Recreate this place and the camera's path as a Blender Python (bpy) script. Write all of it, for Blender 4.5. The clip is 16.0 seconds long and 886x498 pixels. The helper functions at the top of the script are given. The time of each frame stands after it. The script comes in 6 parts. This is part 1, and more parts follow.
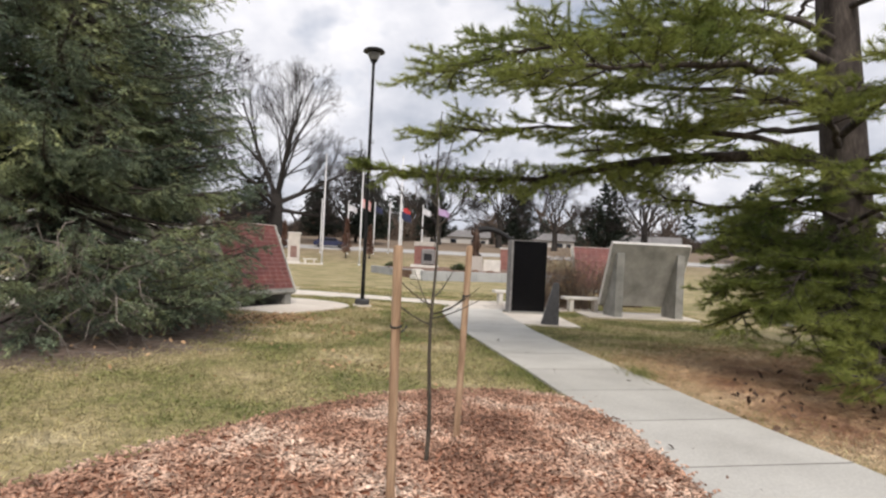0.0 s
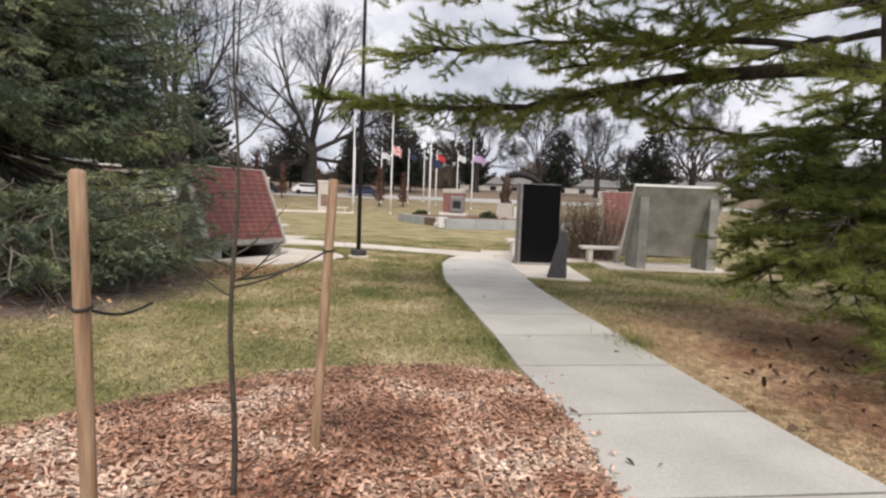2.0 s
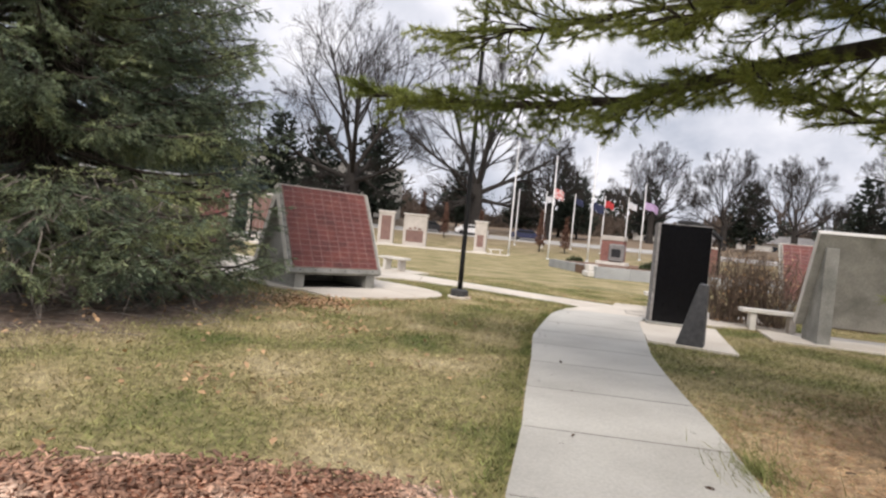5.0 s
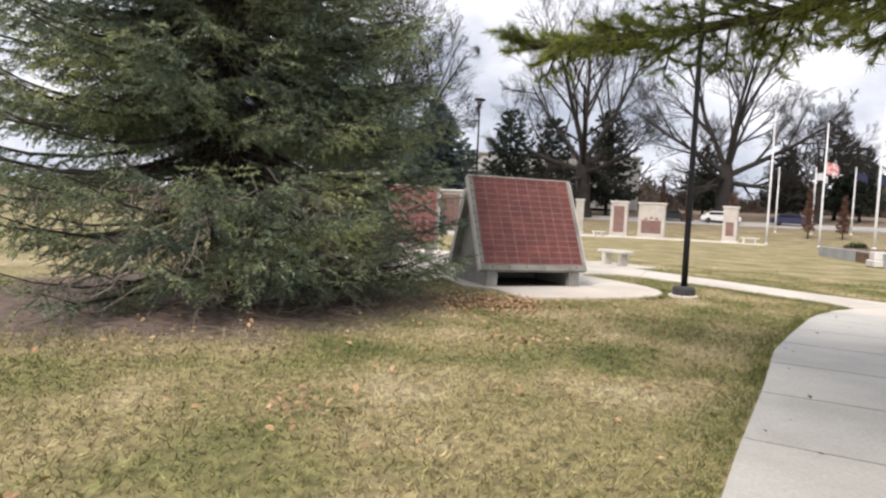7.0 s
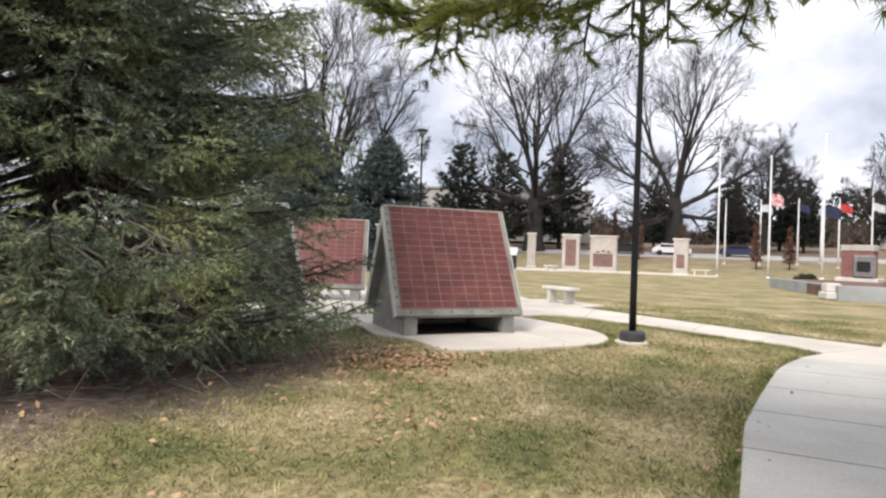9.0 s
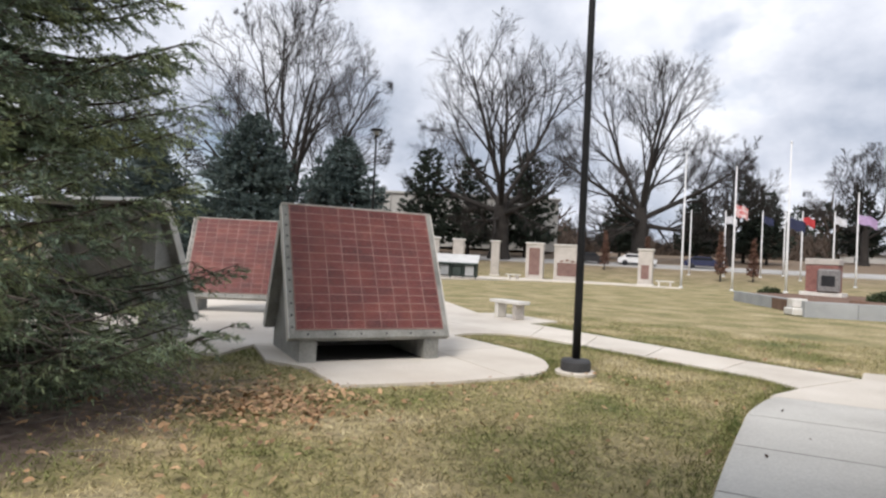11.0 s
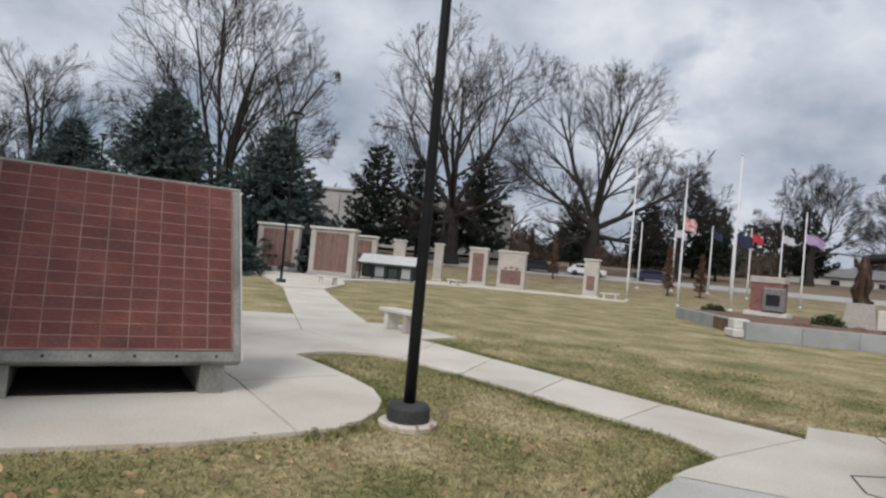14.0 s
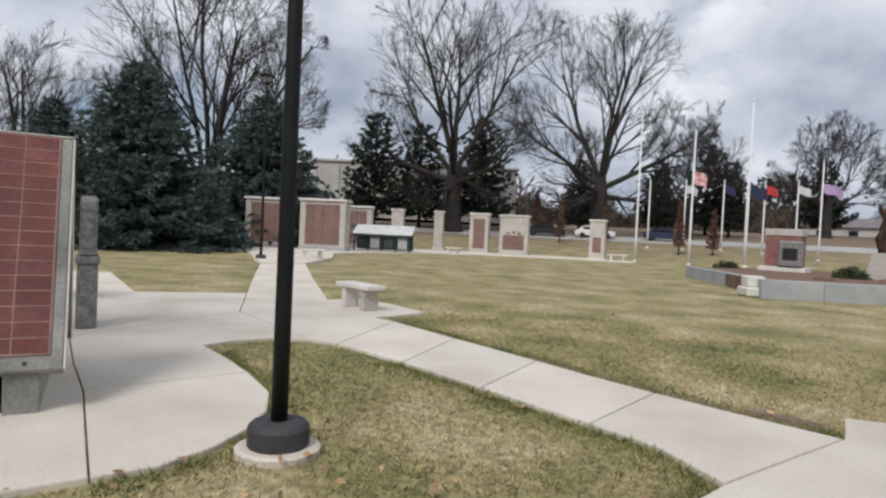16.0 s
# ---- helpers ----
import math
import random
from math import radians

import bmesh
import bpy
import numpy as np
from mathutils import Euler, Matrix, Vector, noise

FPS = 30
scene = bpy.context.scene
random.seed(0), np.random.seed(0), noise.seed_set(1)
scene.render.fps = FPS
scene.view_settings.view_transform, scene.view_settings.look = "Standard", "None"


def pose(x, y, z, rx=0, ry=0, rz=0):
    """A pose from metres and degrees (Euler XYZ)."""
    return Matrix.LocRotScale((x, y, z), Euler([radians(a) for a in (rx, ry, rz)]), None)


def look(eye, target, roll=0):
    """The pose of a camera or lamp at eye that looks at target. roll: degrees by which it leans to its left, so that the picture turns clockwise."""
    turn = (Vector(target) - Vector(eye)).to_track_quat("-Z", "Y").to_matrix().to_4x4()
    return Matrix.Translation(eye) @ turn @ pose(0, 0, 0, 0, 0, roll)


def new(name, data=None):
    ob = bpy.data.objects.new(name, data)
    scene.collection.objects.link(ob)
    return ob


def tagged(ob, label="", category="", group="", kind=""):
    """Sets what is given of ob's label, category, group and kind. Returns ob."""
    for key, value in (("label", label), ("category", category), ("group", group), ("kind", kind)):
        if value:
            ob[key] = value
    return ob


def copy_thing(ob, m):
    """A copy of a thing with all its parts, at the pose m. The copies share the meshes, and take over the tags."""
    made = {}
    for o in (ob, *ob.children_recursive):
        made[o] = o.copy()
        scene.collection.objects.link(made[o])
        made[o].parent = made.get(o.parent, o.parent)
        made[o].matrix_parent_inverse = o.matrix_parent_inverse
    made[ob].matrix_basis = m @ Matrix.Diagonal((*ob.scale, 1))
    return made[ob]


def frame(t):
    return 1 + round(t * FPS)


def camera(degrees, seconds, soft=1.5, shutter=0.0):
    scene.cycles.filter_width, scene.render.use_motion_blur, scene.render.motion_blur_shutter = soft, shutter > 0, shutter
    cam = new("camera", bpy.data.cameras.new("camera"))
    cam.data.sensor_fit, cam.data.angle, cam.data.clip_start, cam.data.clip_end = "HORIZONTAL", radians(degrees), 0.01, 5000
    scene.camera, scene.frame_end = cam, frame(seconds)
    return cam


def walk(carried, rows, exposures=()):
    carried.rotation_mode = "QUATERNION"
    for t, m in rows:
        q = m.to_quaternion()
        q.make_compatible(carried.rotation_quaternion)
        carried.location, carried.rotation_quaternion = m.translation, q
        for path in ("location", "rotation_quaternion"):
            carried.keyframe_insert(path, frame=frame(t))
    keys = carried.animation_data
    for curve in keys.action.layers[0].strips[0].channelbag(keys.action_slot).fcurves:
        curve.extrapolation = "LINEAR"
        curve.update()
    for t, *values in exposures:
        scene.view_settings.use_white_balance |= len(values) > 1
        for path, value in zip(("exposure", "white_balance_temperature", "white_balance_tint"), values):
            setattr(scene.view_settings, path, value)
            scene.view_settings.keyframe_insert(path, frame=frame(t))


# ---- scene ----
cam = camera(71.3, 16.0, soft=2.4)
PATH = [
    (0, (1.103, 0.442, 1.639), (0.985, 2.439, 1.652), 2.7),
    (0.5, (1.438, 0.762, 1.644), (1.31, 2.758, 1.631), 2.9),
    (1, (1.642, 1.294, 1.632), (1.477, 3.285, 1.545), 4.1),
    (1.5, (1.883, 1.688, 1.633), (1.748, 3.679, 1.505), 1.6),
    (2, (2.124, 2.11, 1.618), (1.87, 4.087, 1.458), 2.2),
    (2.5, (2.301, 2.464, 1.628), (2.162, 4.454, 1.486), 0.5),
    (3, (2.592, 2.858, 1.601), (2.341, 4.831, 1.393), 1.3),
    (5.5, (3.073, 5.185, 1.435), (2.087, 6.925, 1.439), 4.3),
    (6, (3.032, 5.599, 1.431), (1.882, 7.235, 1.439), 2.9),
    (6.5, (2.971, 6.048, 1.426), (1.784, 7.657, 1.38), 4.7),
    (7, (2.929, 6.491, 1.417), (1.509, 7.894, 1.299), 2.6),
    (7.5, (2.756, 6.968, 1.431), (1.442, 8.475, 1.371), 1.5),
    (8, (2.635, 7.48, 1.427), (1.231, 8.899, 1.296), 3.5),
    (8.5, (2.431, 7.909, 1.44), (1.076, 9.38, 1.409), 2.5),
    (11, (1.716, 10.193, 1.533), (0.459, 11.749, 1.559), 2.8),
    (11.5, (1.637, 10.756, 1.525), (0.452, 12.365, 1.585), 6.1),
    (12, (1.591, 11.234, 1.515), (0.526, 12.926, 1.568), 3.3),
    (12.5, (1.535, 11.854, 1.516), (0.657, 13.65, 1.58), 4.8),
    (13, (1.506, 12.369, 1.528), (0.482, 14.087, 1.544), 5.6),
    (13.5, (1.43, 12.879, 1.594), (0.487, 14.642, 1.636), 2.5),
    (14, (1.403, 13.346, 1.572), (0.246, 14.976, 1.619), 5.3),
    (14.5, (1.25, 13.913, 1.569), (0.154, 15.585, 1.636), 2.1),
    (15, (1.254, 14.425, 1.565), (0.042, 16.015, 1.604), 5.1),
    (15.5, (1.173, 14.929, 1.564), (-0.002, 16.547, 1.598), 2.3),
    (16, (1.098, 15.382, 1.537), (-0.084, 16.994, 1.482), 2.7),
]
walk(cam, [(t, look(eye, target, roll)) for t, eye, target, roll in PATH],
     [(0.0, 0.28, 6700, 13), (3.0, 0.28, 6700, 14), (8.5, 0.58, 6550, 13), (11.0, 0.30, 6400, 12), (12.5, 0.0, 6300, 12), (14.3, -0.22, 6250, 10), (15.3, -0.12, 6250, 10), (16.0, -0.06, 6300, 11)])

# ---- world, sun ----
world = bpy.data.worlds.new("overcast_sky")
scene.world = world
world.use_nodes = True
wn, wl = world.node_tree.nodes, world.node_tree.links
wn.clear()
SUN_DIR = Vector((0.15, -0.78, 0.85)).normalized()
sky = wn.new("ShaderNodeTexSky")
sky.sky_type = "NISHITA"
sky.sun_disc = False
sky.sun_elevation = math.asin(SUN_DIR.z)
sky.sun_rotation = math.atan2(SUN_DIR.x, SUN_DIR.y)
sky.air_density, sky.dust_density = 1.0, 1.5
coord = wn.new("ShaderNodeTexCoord")
# clouds lie in a flat layer: the direction is divided by its height
sep = wn.new("ShaderNodeSeparateXYZ")
wl.new(coord.outputs["Generated"], sep.inputs[0])
up = wn.new("ShaderNodeMath"); up.operation = "MAXIMUM"; up.inputs[1].default_value = 0.0
wl.new(sep.outputs["Z"], up.inputs[0])
lift = wn.new("ShaderNodeMath"); lift.operation = "ADD"; lift.inputs[1].default_value = 0.75
wl.new(up.outputs[0], lift.inputs[0])
flat = wn.new("ShaderNodeVectorMath"); flat.operation = "DIVIDE"
comb = wn.new("ShaderNodeCombineXYZ")
for i in range(3):
    wl.new(lift.outputs[0], comb.inputs[i])
wl.new(coord.outputs["Generated"], flat.inputs[0])
wl.new(comb.outputs[0], flat.inputs[1])


def cloud_noise(scale, detail, offset):
    n = wn.new("ShaderNodeTexNoise")
    n.inputs["Scale"].default_value, n.inputs["Detail"].default_value = scale, detail
    n.inputs["Roughness"].default_value = 0.55
    m = wn.new("ShaderNodeMapping")
    m.inputs["Location"].default_value = offset
    wl.new(flat.outputs[0], m.inputs[0])
    wl.new(m.outputs[0], n.inputs["Vector"])
    return n


shade = wn.new("ShaderNodeValToRGB")
r = shade.color_ramp
r.elements[0].position, r.elements[0].color = 0.34, (4.3, 4.9, 5.9, 1)
r.elements[1].position, r.elements[1].color = 0.66, (10.4, 10.6, 11.0, 1)
e = r.elements.new(0.5); e.color = (7.3, 7.7, 8.5, 1)
wl.new(cloud_noise(3.4, 6, (3.1, 1.7, 0)).outputs["Fac"], shade.inputs[0])
cover = wn.new("ShaderNodeValToRGB")
cover.color_ramp.elements[0].position, cover.color_ramp.elements[0].color = 0.34, (0.2, 0.2, 0.2, 1)
cover.color_ramp.elements[1].position, cover.color_ramp.elements[1].color = 0.44, (1, 1, 1, 1)
wl.new(cloud_noise(2.6, 5, (8.4, 2.2, 5)).outputs["Fac"], cover.inputs[0])
mixc = wn.new("ShaderNodeMix"); mixc.data_type = "RGBA"
wl.new(cover.outputs[0], mixc.inputs["Factor"])
wl.new(sky.outputs[0], mixc.inputs["A"])
wl.new(shade.outputs[0], mixc.inputs["B"])
bg = wn.new("ShaderNodeBackground")
bg.inputs["Strength"].default_value = 0.085
wl.new(mixc.outputs["Result"], bg.inputs["Color"])
wo = wn.new("ShaderNodeOutputWorld")
wl.new(bg.outputs[0], wo.inputs["Surface"])
sun_data = bpy.data.lights.new("sun", "SUN")
sun_data.energy, sun_data.angle, sun_data.color = 2.45, radians(22), (1.0, 0.95, 0.89)
sun = new("sun", sun_data)
sun.matrix_world = look(SUN_DIR * 50, (0, 0, 0))

# ---- materials ----
def material(name, colors, scale=4.0, rough=0.8, metal=0.0, bump=0.0, bump_scale=40.0, fine=0.25, fine_scale=60.0,
             island=0.0, random=0.0, stretch=(1, 1, 1), detail=6, contrast=(0.3, 0.7), spec=0.4, local=False):
    """A surface whose colours run along noise at two scales, with fine relief. island, random: how much brightness
    varies from piece to piece."""
    m = bpy.data.materials.new(name)
    m.use_nodes = True
    nt = m.node_tree
    N, L = nt.nodes, nt.links
    b = N["Principled BSDF"]
    b.inputs["Roughness"].default_value, b.inputs["Metallic"].default_value = rough, metal
    b.inputs["Specular IOR Level"].default_value = spec
    pos = N.new("ShaderNodeTexCoord").outputs["Object"] if local else N.new("ShaderNodeNewGeometry").outputs["Position"]
    mp = N.new("ShaderNodeMapping")
    mp.inputs["Scale"].default_value = stretch
    L.new(pos, mp.inputs[0])

    def noise_at(s, d):
        n = N.new("ShaderNodeTexNoise")
        n.inputs["Scale"].default_value, n.inputs["Detail"].default_value = s, d
        L.new(mp.outputs[0], n.inputs["Vector"])
        return n.outputs["Fac"]

    ramp = N.new("ShaderNodeValToRGB")
    el = ramp.color_ramp.elements
    k = len(colors)
    lo, hi = contrast
    el[0].position, el[0].color = lo, (*colors[0], 1)
    el[1].position, el[1].color = hi, (*colors[-1], 1)
    for i in range(1, k - 1):
        el.new(lo + (hi - lo) * i / (k - 1)).color = (*colors[i], 1)
    L.new(noise_at(scale, detail), ramp.inputs[0])
    col = ramp.outputs[0]
    if fine:
        rng = N.new("ShaderNodeMapRange")
        rng.inputs["From Min"].default_value, rng.inputs["From Max"].default_value = 0.3, 0.7
        rng.inputs["To Min"].default_value, rng.inputs["To Max"].default_value = 1 - fine, 1 + fine
        L.new(noise_at(fine_scale, 3), rng.inputs["Value"])
        col = scaled(N, L, col, rng.outputs[0])
    for amount, node, out in ((island, "ShaderNodeNewGeometry", "Random Per Island"), (random, "ShaderNodeObjectInfo", "Random")):
        if amount:
            rng = N.new("ShaderNodeMapRange")
            rng.inputs["To Min"].default_value, rng.inputs["To Max"].default_value = 1 - amount, 1 + amount
            L.new(N.new(node).outputs[out], rng.inputs["Value"])
            col = scaled(N, L, col, rng.outputs[0])
    L.new(col, b.inputs["Base Color"])
    if bump:
        bp = N.new("ShaderNodeBump")
        bp.inputs["Strength"].default_value = bump
        bp.inputs["Distance"].default_value = 0.02
        L.new(noise_at(bump_scale, 5), bp.inputs["Height"])
        L.new(bp.outputs[0], b.inputs["Normal"])
    return m


def scaled(N, L, color, value):
    v = N.new("ShaderNodeVectorMath")
    v.operation = "SCALE"
    L.new(color, v.inputs[0])
    L.new(value, v.inputs["Scale"])
    return v.outputs[0]


def leafy(m, amount=0.35):
    """Lets some light through thin needles and blades."""
    N, L = m.node_tree.nodes, m.node_tree.links
    p = N["Principled BSDF"]
    t = N.new("ShaderNodeBsdfTranslucent")
    L.new(p.inputs["Base Color"].links[0].from_socket, t.inputs["Color"])
    mx = N.new("ShaderNodeMixShader")
    mx.inputs[0].default_value = amount
    L.new(p.outputs[0], mx.inputs[1])
    L.new(t.outputs[0], mx.inputs[2])
    L.new(mx.outputs[0], N["Material Output"].inputs["Surface"])
    return m


CONCRETE = material("path_concrete", [(0.41, 0.395, 0.36), (0.49, 0.475, 0.435), (0.55, 0.535, 0.49)], 0.9, 0.9, bump=0.25, bump_scale=90, fine=0.10, fine_scale=45, random=0.05)
PAD = material("pad_concrete", [(0.55, 0.49, 0.415), (0.63, 0.575, 0.495), (0.69, 0.635, 0.555)], 0.8, 0.9, bump=0.2, bump_scale=90, fine=0.08, fine_scale=40, random=0.04)
CAST = material("cast_concrete", [(0.19, 0.19, 0.172), (0.285, 0.28, 0.255), (0.37, 0.36, 0.33)], 2.2, 0.9, bump=0.35, bump_scale=60, fine=0.16, fine_scale=35, random=0.05)
PALE = material("pale_concrete", [(0.58, 0.56, 0.51), (0.70, 0.67, 0.62)], 3.0, 0.85, bump=0.2, fine=0.08, random=0.04)
KERB = material("grey_kerb_concrete", [(0.30, 0.31, 0.31), (0.40, 0.41, 0.41)], 1.2, 0.9, bump=0.2, fine=0.12, random=0.06)
TILE = material("red_brick_tile", [(0.112, 0.040, 0.038), (0.150, 0.050, 0.045), (0.205, 0.070, 0.055)], 2.2, 0.62, bump=0.15, bump_scale=80, fine=0.22, fine_scale=26, random=0.16, stretch=(1, 1, 1.6))
GROUT = material("pink_grout", [(0.23, 0.125, 0.105), (0.38, 0.235, 0.20)], 4.0, 0.95, fine=0.1)
ENGRAVED = material("engraved_lettering", [(0.14, 0.035, 0.03), (0.17, 0.045, 0.04)], 8.0, 0.8, fine=0.2)
BRICK = material("far_red_brick", [(0.20, 0.088, 0.074), (0.28, 0.135, 0.115)], 2.5, 0.85, fine=0.25, fine_scale=14, random=0.08)
GRANITE = material("polished_black_granite", [(0.004, 0.004, 0.005), (0.007, 0.007, 0.008)], 30, 0.22, fine=0.2, spec=0.16)
ROUGHSTONE = material("rough_grey_granite", [(0.13, 0.125, 0.12), (0.22, 0.21, 0.205), (0.30, 0.29, 0.28)], 14, 0.85, bump=0.8, bump_scale=22, fine=0.3, fine_scale=90)
DARKSTONE = material("dark_grey_granite", [(0.055, 0.055, 0.060), (0.10, 0.10, 0.105)], 12, 0.5, bump=0.3, fine=0.25, fine_scale=120)
LAMPBLACK = material("black_lamp_paint", [(0.006, 0.006, 0.007), (0.012, 0.012, 0.012)], 5, 0.55, fine=0.15, spec=0.25)
LAMPGLASS = material("frosted_lamp_lens", [(0.16, 0.16, 0.155), (0.22, 0.22, 0.215)], 6, 0.4)
RUBBER = material("dark_base_cover", [(0.035, 0.035, 0.037), (0.06, 0.06, 0.062)], 6, 0.7, bump=0.2)
STAKE = material("pale_pine_stake", [(0.23, 0.145, 0.085), (0.33, 0.215, 0.135), (0.41, 0.285, 0.185)], 9, 0.75, bump=0.4, bump_scale=40, fine=0.18, fine_scale=30, stretch=(3, 3, 0.25))
STRAP = material("black_tree_strap", [(0.012, 0.014, 0.012), (0.03, 0.032, 0.028)], 8, 0.7)
SAPLING = material("grey_green_young_bark", [(0.038, 0.032, 0.025), (0.078, 0.066, 0.050)], 20, 0.8, fine=0.2)
BARK = material("pine_bark", [(0.025, 0.019, 0.016), (0.052, 0.042, 0.036), (0.085, 0.071, 0.062)], 7, 0.95, bump=1.0, bump_scale=14, fine=0.35, fine_scale=26, stretch=(1, 1, 0.3))
TWIG = material("grey_brown_twigs", [(0.045, 0.037, 0.030), (0.085, 0.070, 0.057)], 3, 0.9, fine=0.2, island=0.25)
DEADTWIG = material("bare_grey_inner_twigs", [(0.13, 0.11, 0.095), (0.29, 0.255, 0.22)], 3, 0.9, fine=0.2, island=0.3)
FARBARK = material("grey_bare_tree_bark", [(0.022, 0.019, 0.017), (0.046, 0.040, 0.036)], 1.0, 0.95, fine=0.2, fine_scale=8)
WOODBARK = material("distant_brown_woods", [(0.060, 0.045, 0.036), (0.105, 0.078, 0.060)], 0.08, 0.95, fine=0.2, fine_scale=2)
SPRUCE = leafy(material("spruce_needles", [(0.080, 0.118, 0.090), (0.20, 0.25, 0.15), (0.44, 0.48, 0.225)], 0.85, 0.6, fine=0.3, fine_scale=9, island=0.45, spec=0.3, contrast=(0.34, 0.68)), 0.25)
BLUESPRUCE = leafy(material("blue_spruce_needles", [(0.048, 0.072, 0.070), (0.092, 0.124, 0.116), (0.135, 0.172, 0.162)], 0.7, 0.6, fine=0.25, fine_scale=5, island=0.35, spec=0.3), 0.25)
PINE = leafy(material("white_pine_needles", [(0.135, 0.18, 0.048), (0.25, 0.29, 0.078), (0.40, 0.425, 0.125)], 0.7, 0.55, fine=0.25, fine_scale=8, island=0.4, spec=0.3), 0.48)
DARKPINE = material("dark_evergreen_needles", [(0.020, 0.029, 0.023), (0.044, 0.057, 0.041)], 0.5, 0.7, fine=0.3, fine_scale=4, island=0.4, spec=0.2)
SHRUB = material("brown_hedge_twigs", [(0.10, 0.070, 0.052), (0.19, 0.14, 0.10)], 4, 0.9, fine=0.25, island=0.3)
EVERSHRUB = material("low_evergreen_leaves", [(0.035, 0.05, 0.022), (0.07, 0.09, 0.035)], 4, 0.7, island=0.4)
MULCH = material("red_wood_chips", [(0.20, 0.105, 0.07), (0.43, 0.255, 0.175), (0.74, 0.58, 0.46)], 1.3, 0.9, fine=0.2, island=0.6)
MULCHBED = material("mulch_base", [(0.17, 0.07, 0.042), (0.30, 0.135, 0.08), (0.40, 0.20, 0.125)], 9, 0.95, bump=1.0, bump_scale=30, fine=0.4, fine_scale=50)
LEAF = material("dry_fallen_leaves", [(0.26, 0.15, 0.075), (0.47, 0.31, 0.175)], 2, 0.8, island=0.5)
CONE = material("dark_pine_cones", [(0.05, 0.03, 0.02), (0.09, 0.055, 0.035)], 8, 0.9, island=0.4)
# near-black floor colour that carries the shade beneath the double wall
FLOORSHADE = material("painted_floor_shade", [(0.018, 0.016, 0.014), (0.045, 0.040, 0.036)], 30, 0.95, bump=0.8, bump_scale=60)
SOIL = material("garden_bed_soil", [(0.13, 0.075, 0.05), (0.22, 0.14, 0.10)], 2.5, 0.95, bump=0.8, bump_scale=12, fine=0.3)
WHITEPAINT = material("white_pole_paint", [(0.66, 0.66, 0.66), (0.76, 0.76, 0.76)], 2, 0.4, fine=0.04)
STELE = material("pale_limestone", [(0.42, 0.385, 0.345), (0.52, 0.48, 0.435)], 1.5, 0.85, fine=0.10, fine_scale=12, random=0.05)
PANEL = material("brown_red_panel", [(0.17, 0.10, 0.085), (0.23, 0.14, 0.12)], 2, 0.7, fine=0.15, fine_scale=9, random=0.08)
ROOF = material("pale_shelter_roof", [(0.50, 0.50, 0.485), (0.60, 0.60, 0.58)], 2, 0.6, fine=0.08)
GREENPAINT = material("dark_green_frame", [(0.022, 0.035, 0.030), (0.04, 0.055, 0.048)], 3, 0.6)
BRONZE = material("brown_bronze", [(0.035, 0.022, 0.016), (0.09, 0.052, 0.034)], 5, 0.5, 0.5, bump=0.5, bump_scale=12)
BUILDING = material("pale_building_wall", [(0.42, 0.41, 0.385), (0.50, 0.49, 0.465)], 0.4, 0.9, fine=0.06, fine_scale=3)
DARKGLASS = material("dark_window_glass", [(0.012, 0.014, 0.018), (0.02, 0.022, 0.026)], 3, 0.12)
SHINGLE = material("grey_house_roof", [(0.15, 0.145, 0.14), (0.22, 0.21, 0.205)], 1, 0.9)
ASPHALT = material("pale_road", [(0.36, 0.35, 0.335), (0.46, 0.45, 0.43)], 0.5, 0.95, fine=0.08)
RED = material("red_flag_cloth", [(0.42, 0.035, 0.04), (0.52, 0.06, 0.065)], 3, 0.8)
NAVY = material("navy_flag_cloth", [(0.02, 0.025, 0.06), (0.03, 0.035, 0.08)], 3, 0.8)
WHITECLOTH = material("white_flag_cloth", [(0.48, 0.48, 0.51), (0.58, 0.58, 0.61)], 3, 0.8)
PINKCLOTH = material("faded_red_and_white_flag_cloth", [(0.55, 0.13, 0.13), (0.62, 0.50, 0.50)], 3.5, 0.8, contrast=(0.42, 0.58))
PURPLE = material("pale_purple_flag_cloth", [(0.36, 0.25, 0.43), (0.44, 0.32, 0.51)], 3, 0.8)
JOINT = material("dark_joint_filler", [(0.06, 0.055, 0.05), (0.12, 0.11, 0.10)], 12, 0.95)
PALEJOINT = material("weathered_joint_filler", [(0.17, 0.16, 0.145), (0.27, 0.255, 0.23)], 12, 0.95)
BLACKTRIM = material("black_car_and_trim", [(0.012, 0.012, 0.014), (0.03, 0.03, 0.033)], 3, 0.4)
RUST = material("rust_brown_foliage", [(0.095, 0.048, 0.034), (0.15, 0.08, 0.055)], 2, 0.9, island=0.4)


